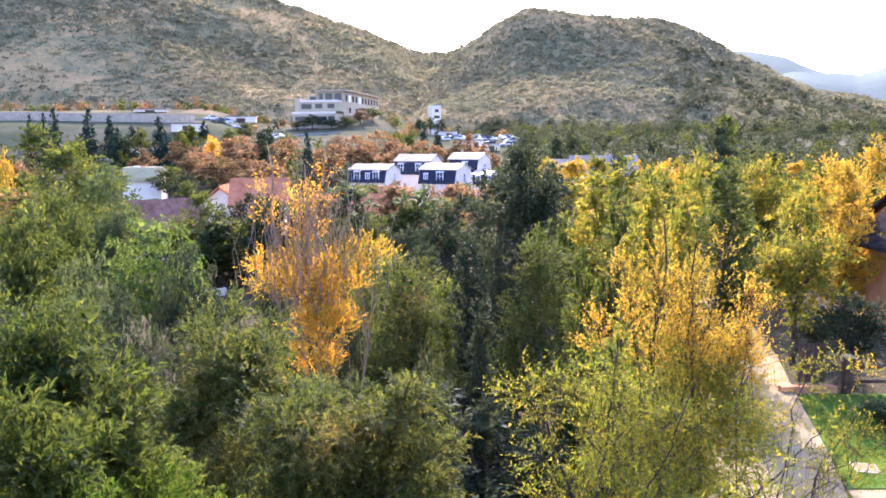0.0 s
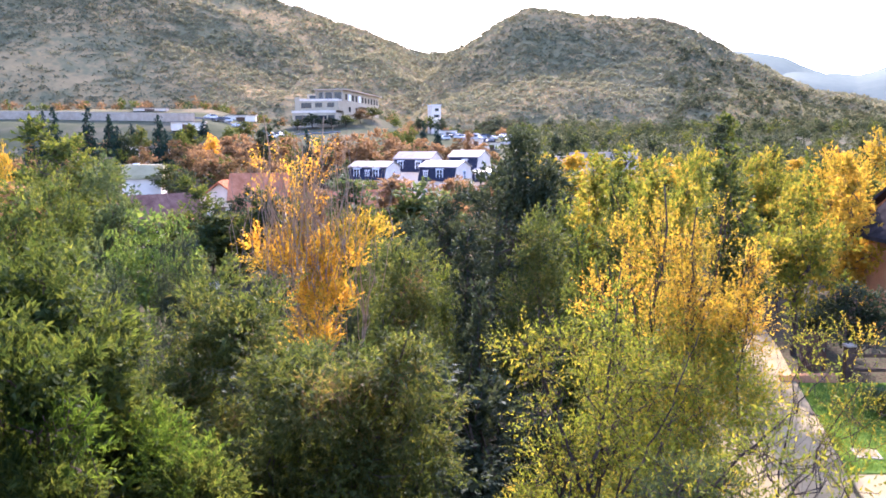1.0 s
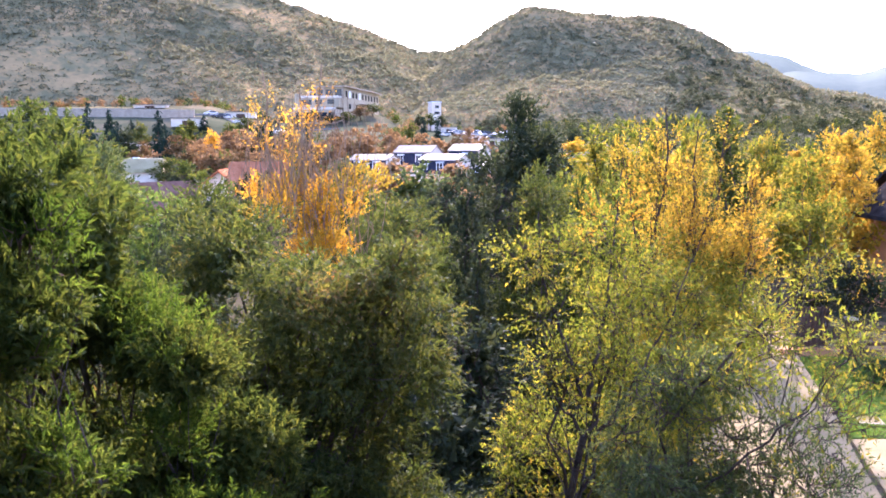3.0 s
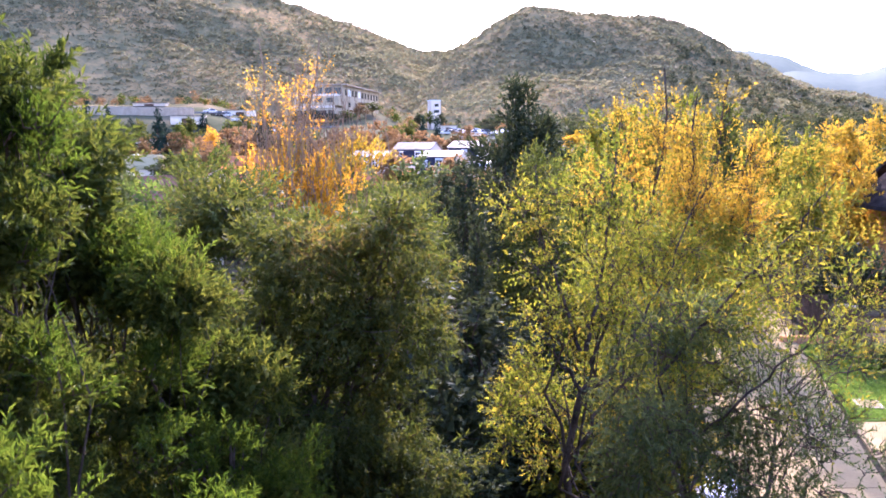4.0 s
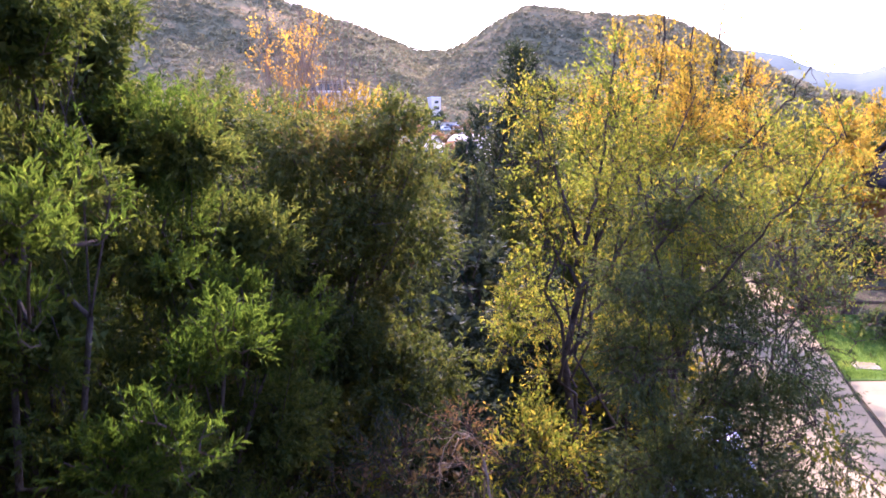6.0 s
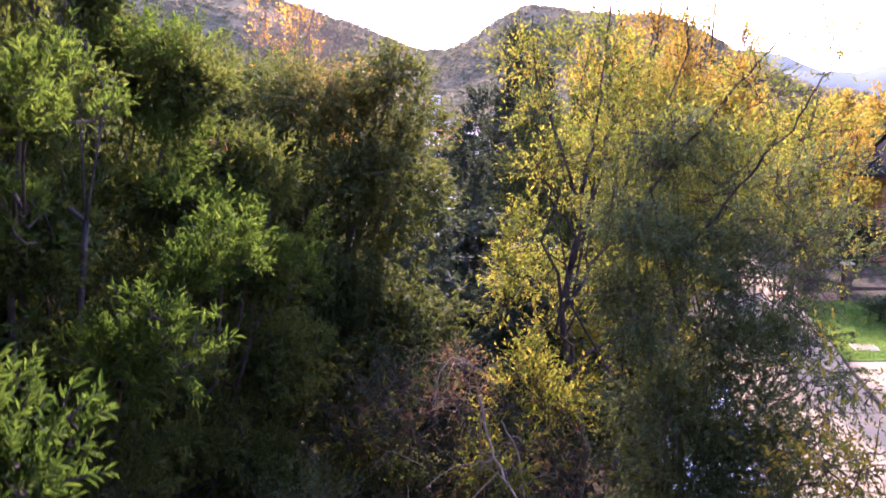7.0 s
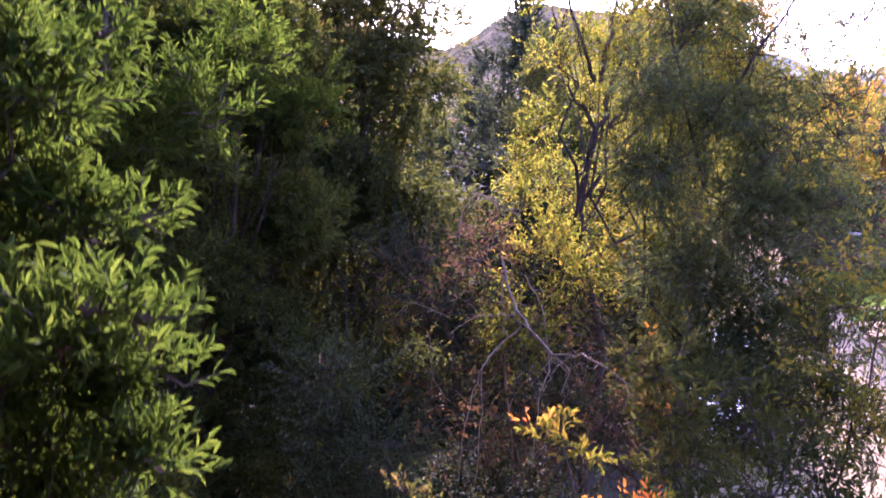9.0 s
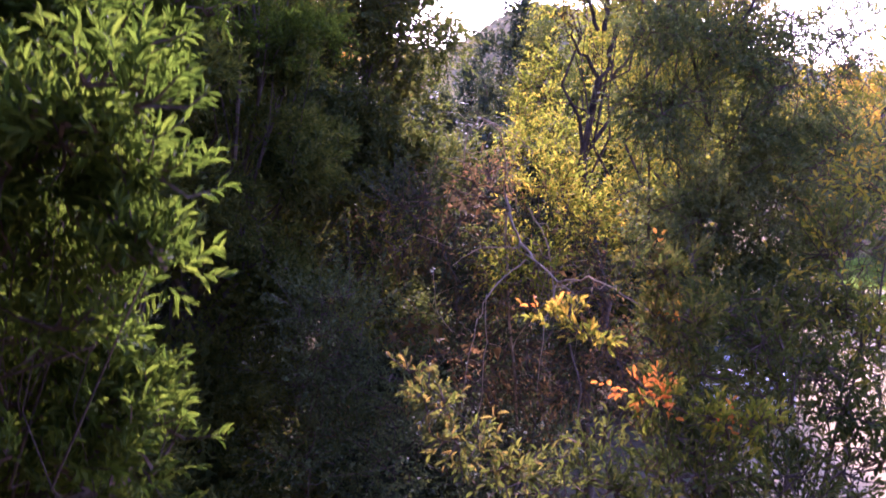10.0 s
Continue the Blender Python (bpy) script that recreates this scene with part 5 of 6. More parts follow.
# ---- houses ----
def window(parent, w, h, place, mat=WHITE_PAINT, bars=True):
    """A framed window on a wall that faces -y in the place's frame."""
    fr = box((w + 0.16, 0.10, 0.10), (0, 0, h / 2 + 0.04), 0)
    for a in (box_args for box_args in (((w + 0.16, 0.10, 0.10), (0, 0, -h / 2 - 0.04)), ((0.10, 0.10, h), (-w / 2 - 0.03, 0, 0)), ((0.10, 0.10, h), (w / 2 + 0.03, 0, 0)))):
        box(*a, 0, fr)
    if bars:
        box((0.06, 0.07, h), (0, 0, 0), 0, fr)
        box((w, 0.07, 0.06), (0, 0, h * 0.05), 0, fr)
    win = part("window", fr, mat, parent, place=place)
    part("pane", box((w, 0.03, h), (0, 0.02, 0), 0), GLASS, win)
    return win


def gambrel_house(x, y, turn, L, W, ridge, brk, eave, roof, label, windows, gable_windows):
    """A house with a broken-pitch roof: pale upper slopes, dark steep lower slopes with windows, white walls."""
    z = float(ground_at(x, y))
    root = holder("house", pose(x, y, z, 0, 0, turn), label, "house", "gambrel houses")
    h, b = W / 2, W / 2 - 0.75
    end = [(-h, 0), (h, 0), (h, eave), (b, brk), (0, ridge), (-b, brk), (-h, eave)]
    wall = part("wall", prism(end, -L / 2, L / 2), WHITE_WALL, root, "white rendered walls", place=pose(0, 0, 0, 0, 0, 90))
    t = 0.14
    for s in (-1, 1):
        part("lower_roof", prism([(s * (h + t + .12), eave - .18), (s * (h + .02), eave - .18), (s * (b + .02), brk + .02), (s * (b + t), brk + .06)], -L / 2 + .12, L / 2 - .12), NAVY, root, "steep navy shingled slope", place=pose(0, 0, 0, 0, 0, 90))
        part("upper_roof", prism([(s * (b + .3), brk - .06), (0, ridge), (0, ridge + t), (s * (b + .3), brk + t * .7)], -L / 2 - .2, L / 2 + .2), roof, root, "pale low-pitched roof", place=pose(0, 0, 0, 0, 0, 90))
    for wx, w, hh in windows:
        zz = (eave + brk) / 2
        win = window(root, w, hh, pose(wx, -h + 0.02, zz - 0.05))
        part("dormer_cheek", box((w + 0.3, 0.8, 0.1), (wx, -h + .35, zz + hh / 2 + 0.12), 0.02), WHITE_PAINT, root)
    for wy, wz, w, hh in gable_windows:
        window(root, w, hh, pose(L / 2 + 0.03, wy, wz, 0, 0, 90))
    for wx in np.arange(-L / 2 + 1.5, L / 2 - 1, 2.3):
        window(root, 0.9, 1.2, pose(wx, -h - 0.03, 1.5))
    return root


gambrel_house(-11.0, 131, -23, 6.8, 6.0, 6.95, 6.1, 4.3, GREY_ROOF, "white house with navy gambrel roof among trees", ((-1.7, .95, 1.3), (0.2, .6, .7), (1.7, .95, 1.3)), ((0.2, 4.9, .7, 1.3), (1.4, 2.0, .9, 1.6)))
gambrel_house(-4.4, 146, -23, 7.2, 6.5, 8.3, 7.1, 5.0, GREY_ROOF, "dark-roofed gambrel house behind its neighbours", ((-2, .95, 1.3), (1.5, .95, 1.3)), ((0, 5.4, .8, 1.3),))
gambrel_house(0.5, 134, -27, 6.9, 6.6, 6.9, 6.0, 3.9, PALE_ROOF, "white house with pale roof and navy lower slope", ((-2.0, .6, .7), (0.6, 1.1, 1.3)), ((0.1, 4.6, .8, 1.5), (0.9, 2.1, 1.0, 1.4)))
gambrel_house(5.0, 148, -27, 6.0, 6.4, 8.5, 7.4, 5.2, PALE_ROOF, "tall white gambrel house with pale roof", ((0.5, .9, 1.2),), ((0, 5.9, .8, 1.3), (0.8, 3.0, .9, 1.3)))
gambrel_house(7.9, 141, -20, 4.2, 5.5, 5.4, 4.9, 3.4, PALE_ROOF, "low white wing with a navy front and windows", ((-0.9, .8, 1.1), (1.0, .8, 1.1)), ())


def tiled_house(x, y, turn, L, W, eave, ridge, roof, wall, label, windows=(), z=None, over=0.5):
    z = float(ground_at(x, y)) if z is None else z
    root = holder("house", pose(x, y, z, 0, 0, turn), label, "house")
    part("wall", prism([(-W / 2, 0), (W / 2, 0), (W / 2, eave), (0, ridge - 0.1), (-W / 2, eave)], -L / 2, L / 2), wall, root, place=pose(0, 0, 0, 0, 0, 90))
    k = (ridge - eave) / (W / 2)
    for s in (-1, 1):
        roof_ob = part("roof", prism([(s * (W / 2 + over), eave - k * over), (0, ridge), (0, ridge + .16), (s * (W / 2 + over), eave - k * over + .16)], -L / 2 - over, L / 2 + over), roof, root, place=pose(0, 0, 0, 0, 0, 90))
        n = int(L * 1.6)
        for i in range(n):
            yy = -L / 2 - over + (i + 0.5) * (L + 2 * over) / n
            course = prism([(s * (W / 2 + over), eave - k * over + .15), (0, ridge + .15), (0, ridge + .20), (s * (W / 2 + over), eave - k * over + .20)], yy - 0.1, yy + 0.1)
            part("tile_course", course, roof, roof_ob)
        part("fascia", box((L + 2 * over, 0.06, 0.2), (0, s * (W / 2 + over), eave - k * over + .02), 0.01), TIMBER, root)
    for wx, wz, w, h, side in windows:
        window(root, w, h, pose(wx, -W / 2 - 0.03, wz) if side == 0 else pose((L / 2 + .03) * side, wx, wz, 0, 0, 90 * side), TIMBER)
    return root


tiled_house(-17.6, 77.5, 8, 4.6, 5, 4.9, 6.9, TERRACOTTA, WHITE_WALL, "house with tall terracotta tiled roof", ((0, 2.5, 1.0, 1.2, 0),))
tiled_house(-17.0, 73.5, 8, 3.6, 4, 3.0, 4.8, TERRACOTTA, ORANGE_WALL, "low terracotta-roofed annexe in front of the house", ((0, 1.5, 0.8, 1.1, 0),), over=0.3)
tiled_house(-21.8, 80, 96, 5, 5, 4.1, 6.1, TERRACOTTA, WHITE_WALL, "gabled house with terracotta roof and white window", ((0, 3.2, .9, 1.0, -1),))
tiled_house(-25.2, 71, 40, 6.0, 5.5, 3.2, 5.3, BROWN_ROOF, WHITE_WALL, "house with weathered brown tiled roof")
tiled_house(-11.5, 118, 12, 6, 5, 2.2, 3.8, BROWN_ROOF, WHITE_WALL, "small brown-roofed house below the gambrel houses")
tiled_house(-9.0, 92, 20, 7, 5, 2.4, 4.4, TERRACOTTA, WHITE_WALL, "terracotta-roofed house half hidden by trees")
tiled_house(23.6, 118, 0, 9, 6, 2.8, 8.3, PALE_ROOF, WHITE_WALL, "pale-roofed house behind yellow trees")
tiled_house(19.0, 128, 0, 3, 4, 4, 7.6, PALE_ROOF, WHITE_WALL, "small pale gable among the trees")


def barn():
    root = holder("hall", pose(-53, 143, float(ground_at(-53, 143)), 0, 0, 12), "white hall with a pale green metal roof", "building")
    part("wall", box((6.4, 8.4, 4.1), (0, 0, 2.05), 0.05), WHITE_WALL, root)
    part("roof", prism([(-4.6, 3.95), (4.6, 3.95), (4.1, 4.7), (1.6, 6.4), (-1.6, 6.4), (-4.1, 4.7)], -3.5, 3.5), surface("green_metal_roof", (0.27, 0.22, 0.10), (0.38, 0.32, 0.16), 0.5, 8, 0.6, 0.1), root, place=pose(0, 0, 0, 0, 0, 90))
    part("skylight", box((1.0, 0.8, 0.3), (-1.2, -1, 6.45), 0.03), WHITE_PAINT, root)


barn()


def ochre_house():
    """The house beside the drive: ochre walls, broad dark roof, a gabled porch with timber boards."""
    root = holder("house", pose(28.2, 47, 0), "ochre house with broad dark roof beside the drive", "house")
    L, W, eave, ridge = 8.0, 8.0, 5.4, 7.6
    part("wall", prism([(-W / 2, 0), (W / 2, 0), (W / 2, eave), (0, ridge - .1), (-W / 2, eave)], -L / 2, L / 2), ORANGE_WALL, root, place=pose(3.2, 0, 0, 0, 0, 90))
    k = (ridge - eave) / (W / 2)
    for s in (-1, 1):
        roof = part("roof", prism([(s * (W / 2 + .7), eave - .7 * k), (0, ridge), (0, ridge + .2), (s * (W / 2 + .7), eave - .7 * k + .2)], -L / 2 - .6, L / 2 + .6), DARK_ROOF, root, place=pose(3.2, 0, 0, 0, 0, 90))
        for i in range(11):
            t = (i + .5) / 11
            x, z = s * (W / 2 + .7) * (1 - t), eave - .7 * k + (ridge - eave + .7 * k) * t
            part("shingle_course", box((0.09, L + 1.2, 0.05), (x, 0, z + .2), 0), DARK_ROOF, roof)
    porch = part("porch", prism([(-5.0, 0), (-.8, 0), (-.8, 5.2), (-2.9, 7.0), (-5.0, 5.2)], -6.6, -3.9), ORANGE_WALL, root)
    for s in (-1, 1):
        part("porch_roof", prism([(-2.9 + s * 2.8, 4.62), (-2.9, 7.05), (-2.9, 7.25), (-2.9 + s * 2.8, 4.82)], -7.3, -3.0), DARK_ROOF, porch)
        part("bargeboard", prism([(-2.9 + s * 2.85, 4.5), (-2.9, 7.0), (-2.9, 7.28), (-2.9 + s * 2.85, 4.78)], -7.38, -7.3), TIMBER, porch)
    for x in (-4.9, -0.9):
        part("post", box((0.2, 0.2, 5.0), (x, -7.1, 2.5), 0.02), TIMBER, porch)
    for wx, wz, w, h in ((-4.2, 4.1, 0.8, 1.4), (-2.9, 4.1, 0.8, 1.4), (-1.6, 4.1, 0.8, 1.4), (-4.0, 1.4, 1.0, 1.5), (-2.0, 1.2, 1.0, 2.1)):
        window(root, w, h, pose(wx, -6.63, wz), TIMBER)
    for wx in (2.6, 4.8):
        window(root, 1.1, 1.3, pose(wx, -W / 2 - .03, 4.2), TIMBER)
    for yy in (-2, 1.5):
        window(root, 0.9, 1.3, pose(3.17 - L / 2, yy, 4.2, 0, 0, -90), TIMBER)
    lamp = part("wall_lamp", box((0.14, 0.14, 0.3), (-5.0, -6.7, 2.0), 0.03), STEEL, root)
    part("lamp_cap", box((0.2, 0.2, 0.05), (-5.0, -6.7, 2.18), 0.01), TIMBER, lamp)


ochre_house()


def modern_block():
    """The concrete building at the foot of the hill: a long wing seen end-on and stepped terraces beside it."""
    root = holder("apartment_building", pose(-36.5, 300, 15.7, 0, 0, -10.4), "stepped beige concrete building with long flat-roofed wing", "building")
    part("wing", box((10, 50, 14), (-5, 25, 7), 0.06), BEIGE, root)
    part("roof_slab", box((12.4, 52.4, 0.45), (-4.9, 25, 14.2), 0.05), CONCRETE, root, "thin overhanging flat roof")
    for i in range(11):
        y = 3.2 + i * 4.4
        if i in (1, 4):
            part("shutter", box((0.12, 2.6, 2.4), (0.08, y, 11.6), 0.02), WHITE_PAINT, root, "closed white shutter")
        else:
            window(root, 2.2, 2.2, pose(0.04, y, 11.6, 0, 0, 90), CONCRETE, False)
        if i % 2:
            window(root, 2.4, 1.8, pose(0.04, y, 7.2, 0, 0, 90), CONCRETE, False)
    part("canopy", box((2.2, 14, 0.25), (1.1, 26, 8.6), 0.03), CONCRETE, root)
    for x, w in ((-1.9, 3.0), (-5.6, 2.6), (-8.6, 1.8)):
        part("loggia", box((w, 0.12, 2.7), (x, -0.07, 11.9), 0.02), GLASS, root)
        part("parapet", box((w + .5, 0.25, 0.9), (x, -0.3, 10.2), 0.03), WHITE_WALL, root)
    for x in (-10.2, -7.4, -3.8, -0.2):
        part("column", box((0.4, 0.5, 4.6), (x, -0.9, 11.8), 0.03), CONCRETE, root)
    for (sx, sy, sz), at in (((10.4, 6, 3.6), (-5.2, -3.0, 8.2)), ((6.6, 9, 5.4), (-13.0, 1.0, 7.5)), ((1.8, 8, 12.0), (-16.6, 0.0, 5.4)), ((4.2, 6, 2.6), (-11.8, 2.6, 11.4)), ((16.4, 8, 5.6), (-8.6, -4.6, 2.8)), ((18, 6, 5.0), (-8.8, -6.2, -2.0)), ((5.0, 8, 3.0), (-3.4, -7.2, 0.6))):
        part("block", box((sx, sy, sz), at, 0.06), BEIGE, root)
    for (sx, sz), at in (((5.4, 1.6), (-13.0, -8.65, 3.8)), ((4.6, 1.5), (-6.0, -8.65, 3.8)), ((2.4, 1.6), (-2.0, -8.65, 3.9)), ((4.4, 1.9), (-12.9, -3.56, 8.4)), ((2.6, 1.6), (-7.6, -6.06, 8.4)), ((2.6, 1.6), (-3.0, -6.06, 8.4)), ((2.4, 1.3), (-11.8, -0.46, 11.5)), ((0.9, 1.0), (-16.6, -4.06, 1.6))):
        part("window", box((sx, 0.1, sz), at, 0.02), GLASS, root)
    for (sx, sy, sz), at in (((16.6, 0.2, 0.8), (-8.6, -8.7, 5.9)), ((10.4, 0.2, 0.8), (-5.2, -6.1, 10.2)), ((6.6, 0.2, 0.7), (-13.0, -3.6, 10.4))):
        part("balustrade", box((sx, sy, sz), at, 0.02), WHITE_WALL, root)
    stair = bmesh.new()
    for i in range(10):
        box((1.6, 0.5, 0.3), (1.6, -8 + i * 0.5, -3.2 + i * 0.45), 0, stair)
    part("stair", stair, CONCRETE, root)


modern_block()


def white_tower():
    x, y = -3.2, 320.0
    root = holder("tower", pose(x, y, 13.9, 0, 0, 20), "narrow white tower house with dark openings", "building")
    part("wall", box((3.9, 4.6, 11.5), (0, 0, 5.2), 0.05), WHITE_WALL, root)
    for wz, w in ((9.2, 1.6), (6.8, 2.2), (3.5, 2.2)):
        part("window", box((w, 0.1, 1.1), (0.2, -2.33, wz), 0.02), GLASS, root)
    part("parapet", box((4.2, 4.9, 0.3), (0, 0, 11.05), 0.03), WHITE_PAINT, root)


white_tower()


# ---- road and walls at the foot of the hill ----
def band(name, points, width, height, mat, label, category, kind="structure", lift=0.0):
    """A strip that follows the ground along points."""
    v, f = [], []
    pts = np.array(points, float)
    t = np.linspace(0, len(pts) - 1, len(pts) * 8)
    line = np.stack([np.interp(t, np.arange(len(pts)), pts[:, i]) for i in range(2)], 1)
    way = unit(np.gradient(line, axis=0))
    side = np.stack([-way[:, 1], way[:, 0]], 1) * width / 2
    rows = []
    for p, s in zip(line, side):
        z = float(ground_at(*p)) + lift
        a, b = p - s, p + s
        rows.append([(*a, z - 1.5), (*a, z + height), (*b, z + height), (*b, z - 1.5)])
    v = np.array(rows).reshape(-1, 3)
    n = len(line)
    i = np.arange(n - 1) * 4
    f = np.concatenate([np.stack([i + k, i + k + 1, i + k + 5, i + k + 4], 1) for k in range(3)] + [np.array([[0, 3, 2, 1], [4 * n - 4, 4 * n - 3, 4 * n - 2, 4 * n - 1]])])
    return tagged(new(name, mesh_of(name, v, f, mat)), label, category, kind=kind)


band("retaining_wall", ((-190, 262), (-140, 258), (-100, 252), (-76, 248)), 0.6, 2.6, CONCRETE, "long pale concrete retaining wall along the hill road", "wall")
band("hill_road", ((-220, 274), (-150, 268), (-95, 260), (-60, 262), (-36, 276)), 6, 0.15, ROAD_GREY, "pale road along the foot of the hill", "road")
band("garden_wall", ((-110, 214), (-84, 205), (-72, 204)), 0.4, 2.6, CONCRETE, "low concrete wall below the field", "wall")


def flat_shed(x, y, size, mat, label):
    z = float(ground_at(x, y))
    root = holder("shed", pose(x, y, z, 0, 0, 6), label, "building", "sheds by the road")
    part("wall", box(size, (0, 0, size[2] / 2), 0.04), WHITE_WALL, root)
    part("roof", box((size[0] + .8, size[1] + .8, 0.25), (0, 0, size[2] + .1), 0.03), mat, root)
    part("door", box((size[0] * .3, 0.08, size[2] * .7), (0, -size[1] / 2 - .04, size[2] * .36), 0.01), TIMBER, root)


band("garden_wall", ((-16.6, 52.4), (-14.9, 54.2)), 0.25, 0.5, WHITE_WALL, "low white garden wall", "wall")
flat_shed(-103, 287, (11, 5, 0.9), GREY_ROOF, "long low shed with a pale roof above the road")
flat_shed(-78, 214, (10, 6, 3.2), PALE_ROOF, "flat-roofed white shed by the conifers")
flat_shed(-74, 236, (9, 5, 2.4), GREY_ROOF, "grey-roofed low building on the terrace")
flat_shed(10.5, 262, (5, 4, 1.9), PALE_ROOF, "flat white house on the slope")
flat_shed(15.0, 250, (5, 4, 2.0), PALE_ROOF, "low white house among trees on the slope")
flat_shed(2.0, 300, (6, 4, 1.8), PALE_ROOF, "pale flat-roofed building by the car park")
flat_shed(-70, 282, (10, 4, 2.0), GREY_ROOF, "low grey shed beside the hill road")


def car(x, y, turn, paint, label, z=None, group=""):
    """A car with rounded body, glass house, wheels and lights."""
    z = float(ground_at(x, y)) if z is None else z
    root = holder("car", pose(x, y, z, 0, 0, turn), label, "car", group)
    side = [(-2.15, .35), (-2.2, .7), (-2.1, .92), (-1.1, 1.0), (1.3, 1.02), (2.0, 1.0), (2.15, .8), (2.12, .35)]
    bm = prism(side, -.86, .86)
    bmesh.ops.bevel(bm, geom=list(bm.edges), offset=0.07, segments=2, affect="EDGES")
    part("body", bm, paint, root)
    lo = [(-1.15, -.8, .98), (1.75, -.8, .98), (1.75, .8, .98), (-1.15, .8, .98)]
    hi = [(-.35, -.62, 1.46), (1.25, -.62, 1.46), (1.25, .62, 1.46), (-.35, .62, 1.46)]
    for i, name in enumerate(("side_window", "rear_window", "side_window", "windscreen")):
        cab = bmesh.new()
        outer = [Vector(p) for p in (lo[i], lo[(i + 1) % 4], hi[(i + 1) % 4], hi[i])]
        inward = (Vector((.3, 0, 1.1)) - sum(outer, Vector()) / 4).normalized() * 0.04
        a, b = [cab.verts.new(p) for p in outer], [cab.verts.new(p + inward) for p in outer]
        cab.faces.new(a)
        cab.faces.new(b[::-1])
        for k in range(4):
            cab.faces.new((a[k], b[k], b[(k + 1) % 4], a[(k + 1) % 4]))
        bmesh.ops.recalc_face_normals(cab, faces=cab.faces)
        part(name, cab, GLASS, root, "tinted glass")
    for sy in (-1, 1):
        for x0, x1 in ((-1.13, -.35), (1.74, 1.25)):
            v, f = tubes([(((x0, sy * .79, .99), (x1, sy * .62, 1.47)), (.045, .045))], 6)
            part("pillar", mesh_of("pillar", v, f, paint), None, root)
    part("roof", box((1.75, 1.3, 0.07), (.45, 0, 1.475), 0.03), paint, root)
    pillars = bmesh.new()
    part("windscreen_frame", box((.09, 1.62, .09), (-1.13, 0, 1.0), 0.02, pillars), paint, root)
    for sx in (-1.35, 1.35):
        for sy in (-.82, .82):
            bm = bmesh.new()
            bmesh.ops.create_cone(bm, cap_ends=True, segments=20, radius1=.33, radius2=.33, depth=.22, matrix=Matrix.Translation((sx, sy, .33)) @ Matrix.Rotation(math.pi / 2, 4, "X"))
            wheel = part("wheel", bm, RUBBER, root)
            bm = bmesh.new()
            bmesh.ops.create_cone(bm, cap_ends=True, segments=14, radius1=.2, radius2=.2, depth=.24, matrix=Matrix.Translation((sx, sy, .33)) @ Matrix.Rotation(math.pi / 2, 4, "X"))
            part("rim", bm, STEEL, wheel)
    for sy in (-.62, .62):
        part("headlight", box((.08, .34, .16), (-2.16, sy, .72), 0.03), GLASS, root)
        part("tail_light", box((.08, .26, .2), (2.12, sy, .8), 0.03), TERRACOTTA, root)
    return root


white_car = car(5.05, 14.1, 80, CAR_WHITE, "white car parked on the drive under the trees", z=0.03)
parked = random.Random(21)
far_car = car(6, 285, 10, CAR_WHITE, "white car parked by the hillside road", group="cars on the hillside")
far_dark = car(3, 290, 80, CAR_DARK, "dark car parked by the hillside road", group="cars on the hillside")
for k in range(26):
    y = parked.uniform(262, 300)
    x = y * parked.uniform(0.0, 0.085)
    z = float(ground_at(x, y))
    copy_thing(parked.choice((far_car, far_car, far_dark)), pose(x, y, z, 0, 0, parked.uniform(0, 180)))
for k in range(14):
    y = parked.uniform(255, 262)
    x = -y * parked.uniform(0.2, 0.29)
    copy_thing(parked.choice((far_car, far_car, far_dark)), pose(x, y, float(ground_at(x, y)), 0, 0, parked.uniform(0, 180)))


# ---- the drive and lawn ----
def ribbon(name, left, right, z, mat, label, category, thick=0.12):
    """A slab between two edges told by points."""
    n = 40
    t = np.linspace(0, 1, n)
    rows = []
    for edge in (left, right):
        e = np.array(edge, float)
        s = np.linspace(0, 1, len(e))
        rows.append(np.stack([np.interp(t, s, e[:, 0]), np.interp(t, s, e[:, 1])], 1))
    a, b = rows
    v = np.stack([np.c_[a, np.full(n, z - thick)], np.c_[a, np.full(n, z)], np.c_[b, np.full(n, z)], np.c_[b, np.full(n, z - thick)]], 1).reshape(-1, 3)
    i = np.arange(n - 1) * 4
    f = np.concatenate([np.stack([i + k, i + k + 1, i + k + 5, i + k + 4], 1) for k in range(3)] + [np.array([[0, 3, 2, 1], [4 * n - 4, 4 * n - 3, 4 * n - 2, 4 * n - 1]])])
    ob = new(name, mesh_of(name, v, f, mat))
    return tagged(ob, label, category, kind="structure")


DRIVE_MID = ((6.6, 8), (9.6, 20), (11.2, 25), (12.5, 30), (15.4, 40), (17, 52))
DRIVE_RIGHT = ((8.1, 8), (11.1, 20), (12.7, 25), (14.0, 30), (16.8, 40), (18.5, 52))
DRIVE_LEFT = ((2.9, 8), (6.0, 20), (8.0, 25), (10.2, 30), (14.0, 40), (15.4, 52))
ribbon("road", DRIVE_LEFT, DRIVE_MID, 0.03, PAVING, "pale dusty drive between the trees", "road")
ribbon("road_apron", ((2.6, -6), (2.9, 8)), ((9, -6), (8.1, 8)), 0.03, PAVING, "pale dusty drive between the trees", "road")


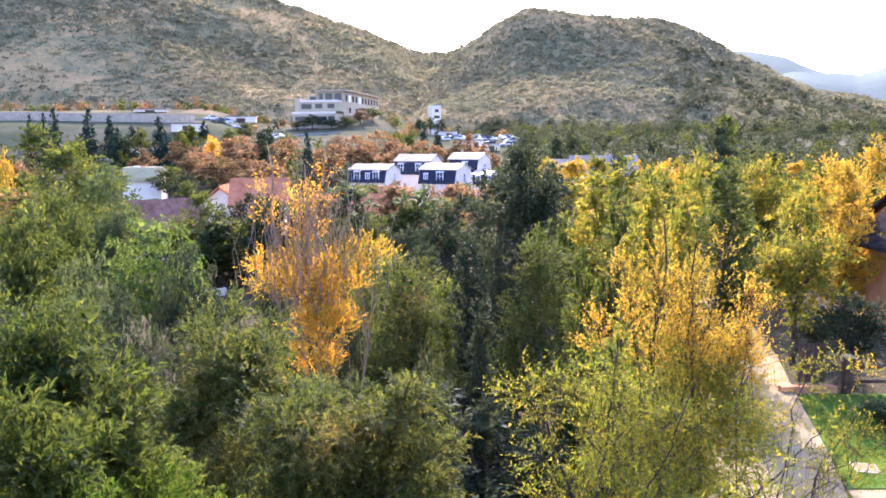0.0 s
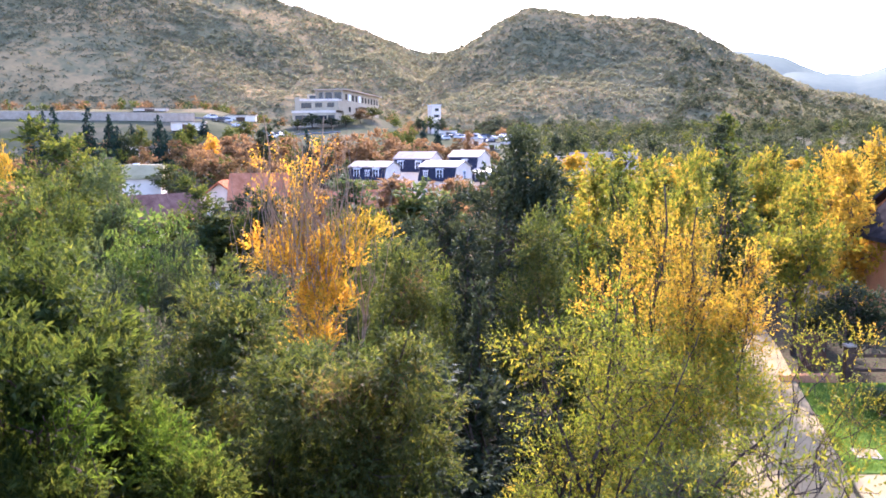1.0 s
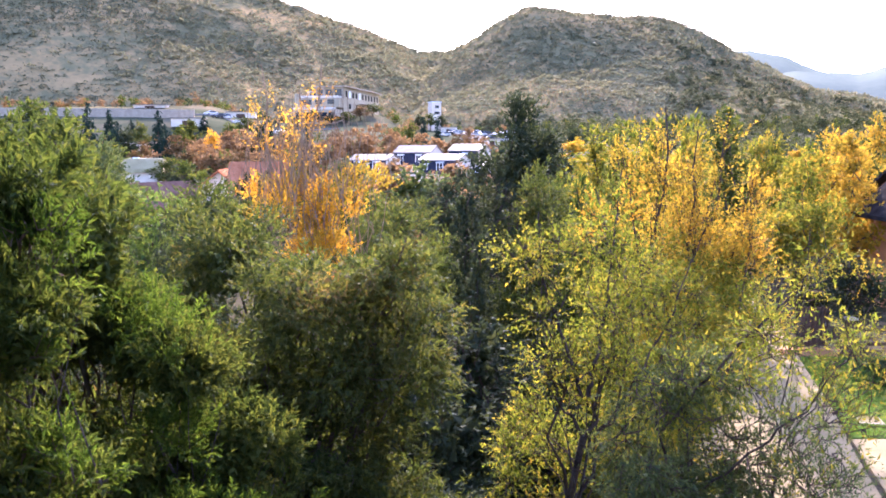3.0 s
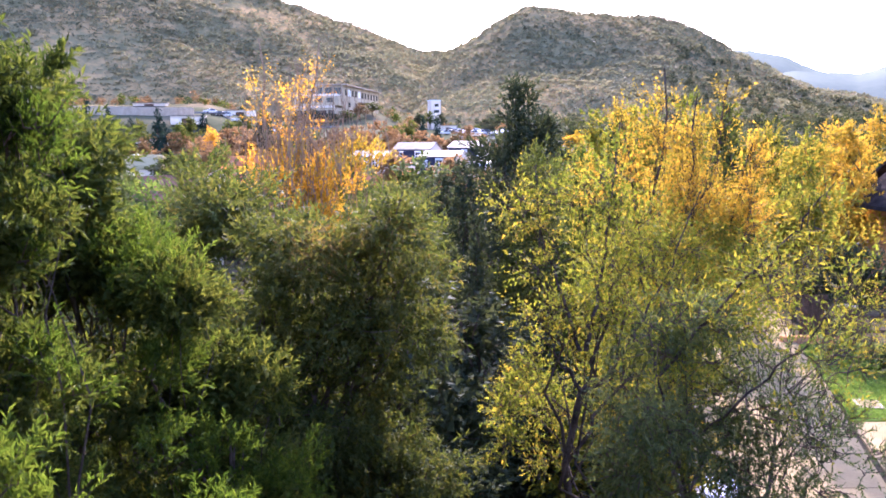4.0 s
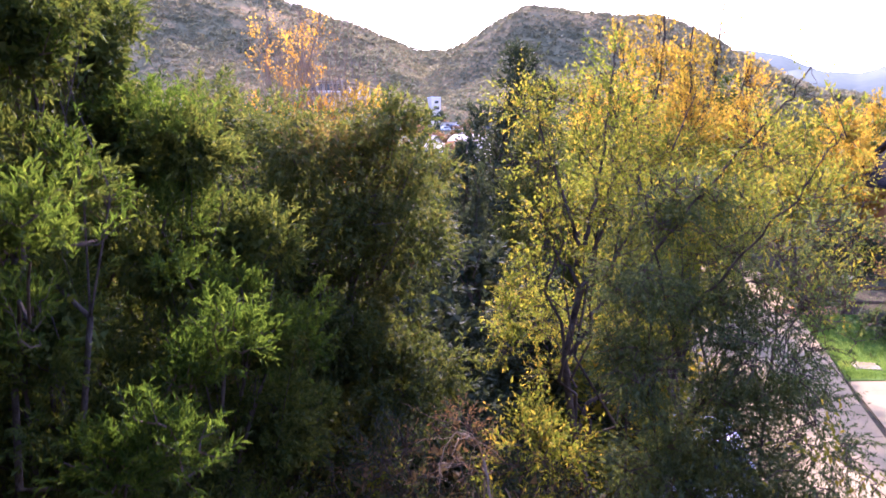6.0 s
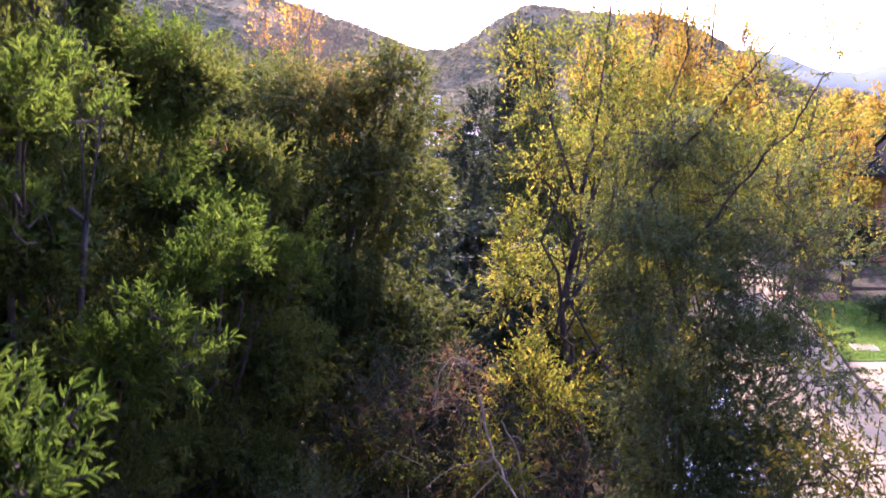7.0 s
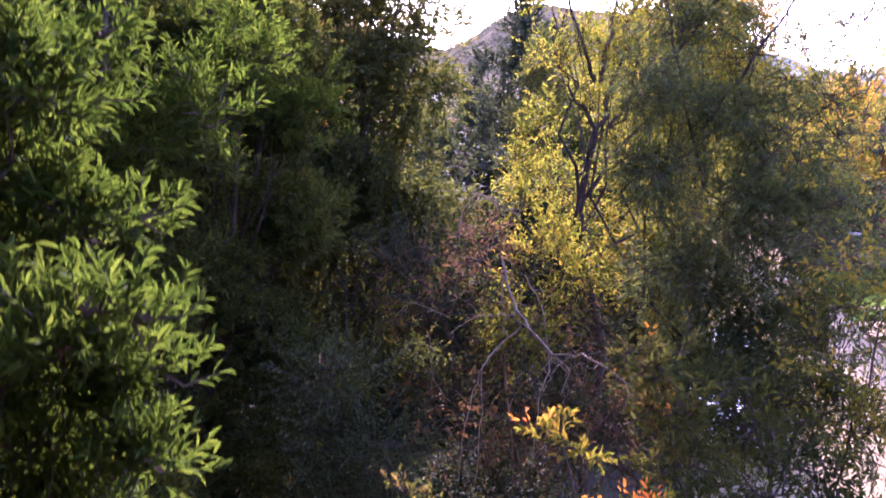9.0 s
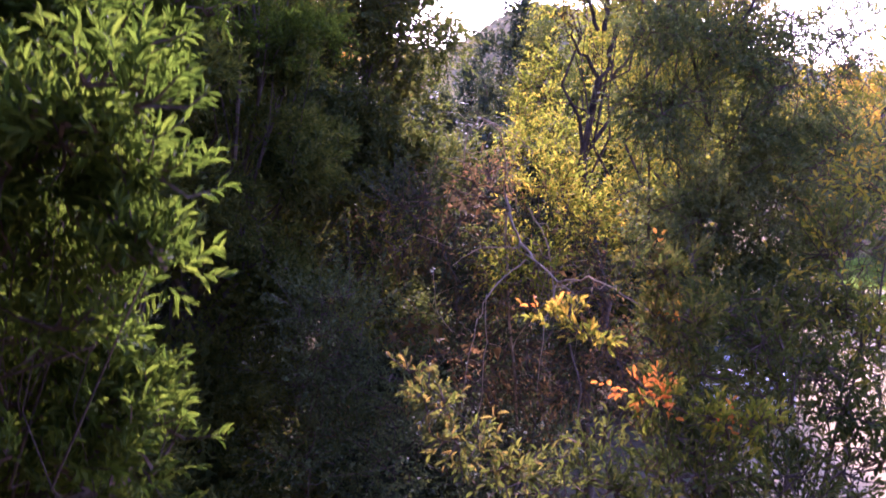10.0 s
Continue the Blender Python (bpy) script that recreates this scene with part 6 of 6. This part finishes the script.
def footpath():
    root = tagged(new("pavement", None), "pale concrete slabs along the lawn", "pavement", kind="structure")
    m, r = np.array(DRIVE_MID, float), np.array(DRIVE_RIGHT, float)
    t = np.linspace(0, len(m) - 1, 13)
    at = lambda e, s: np.array([np.interp(s, np.arange(len(e)), e[:, i]) for i in range(2)])
    for a, b in zip(t[:-1], t[1:]):
        gap = (b - a) * 0.004
        bm = bmesh.new()
        ring = [at(m, a + gap), at(r, a + gap), at(r, b - gap), at(m, b - gap)]
        lo, hi = [bm.verts.new((*p, -0.05)) for p in ring], [bm.verts.new((*p, 0.07)) for p in ring]
        bm.faces.new(hi)
        for i in range(4):
            bm.faces.new((lo[i], lo[(i + 1) % 4], hi[(i + 1) % 4], hi[i]))
        bmesh.ops.recalc_face_normals(bm, faces=bm.faces)
        part("slab", bm, PATH_SLAB, root)


footpath()
ribbon("lawn", ((12.05, 22.6), (12.75, 25), (14.05, 30), (14.5, 31.5)), ((20, 22.6), (20, 25), (20, 30), (20, 31.5)), 0.06, LAWN, "green mown lawn beside the path", "lawn")
ribbon("pavement_cross", ((8.15, 8), (12.0, 22.5)), ((20, 8), (20, 22.5)), 0.05, PATH_SLAB, "concrete forecourt beside the lawn", "pavement")


def grass():
    rng = np.random.default_rng(17)
    n = 16000
    y = rng.uniform(22.7, 31.4, n)
    x = np.interp(y, (22.6, 25, 30, 31.5), (12.1, 12.8, 14.1, 14.55)) + rng.random(n) ** 1.5 * 5
    at = np.stack([x, y, np.full(n, 0.055)], 1)
    v, f = leaf_mesh(at, rng.normal(0, 0.45, (n, 3)) + [0, 0, 1], 0.09, 0.022, rng)
    tagged(new("grass", mesh_of("grass", v, f, GRASS)), "short green grass of the lawn", "grass", kind="stuff")


grass()


def manhole():
    root = holder("manhole_cover", pose(13.3, 24.0, 0.06, 0, 0, -12), "square concrete access cover set in the lawn", "manhole cover")
    part("frame", box((0.75, 0.75, 0.05), (0, 0, 0.02), 0.01), CONCRETE, root)
    part("lid", box((0.6, 0.6, 0.05), (0, 0, 0.032), 0.01), PAVING, root)


manhole()


def gate_post(x, y):
    root = holder("gate_post", pose(x, y, 0), "dark timber gate post with a pale cap", "post", "posts of the fence")
    part("shaft", box((0.32, 0.32, 1.5), (0, 0, 0.75), 0.02), TIMBER, root)
    part("cap", box((0.42, 0.42, 0.1), (0, 0, 1.55), 0.02), CONCRETE, root)
    for z in (1.1, 0.5):
        part("rail", box((2.0, 0.08, 0.14), (1.2, 0, z), 0.02), TIMBER, root)


band("low_wall", ((13.9, 31.9), (16.2, 31.9)), 0.3, 0.3, ORANGE_WALL, "low ochre wall at the end of the lawn", "wall")


def gate(x, y):
    root = holder("garden_gate", pose(x, y, 0), "dark timber plank gate behind the lawn", "gate")
    for i in range(7):
        part("board", box((0.15, 0.04, 1.7), (-0.5 + i * 0.165, 0, 0.95), 0.008), TIMBER, root)
    for z in (0.4, 1.5):
        part("rail", box((1.2, 0.05, 0.12), (0, 0.05, z), 0.01), TIMBER, root)
    part("latch", box((0.04, 0.06, 0.14), (0.45, -0.04, 1.05), 0.01), STEEL, root)


gate(15.7, 33.0)
gate_post(16.6, 31.8)
gate_post(18.9, 31.8)
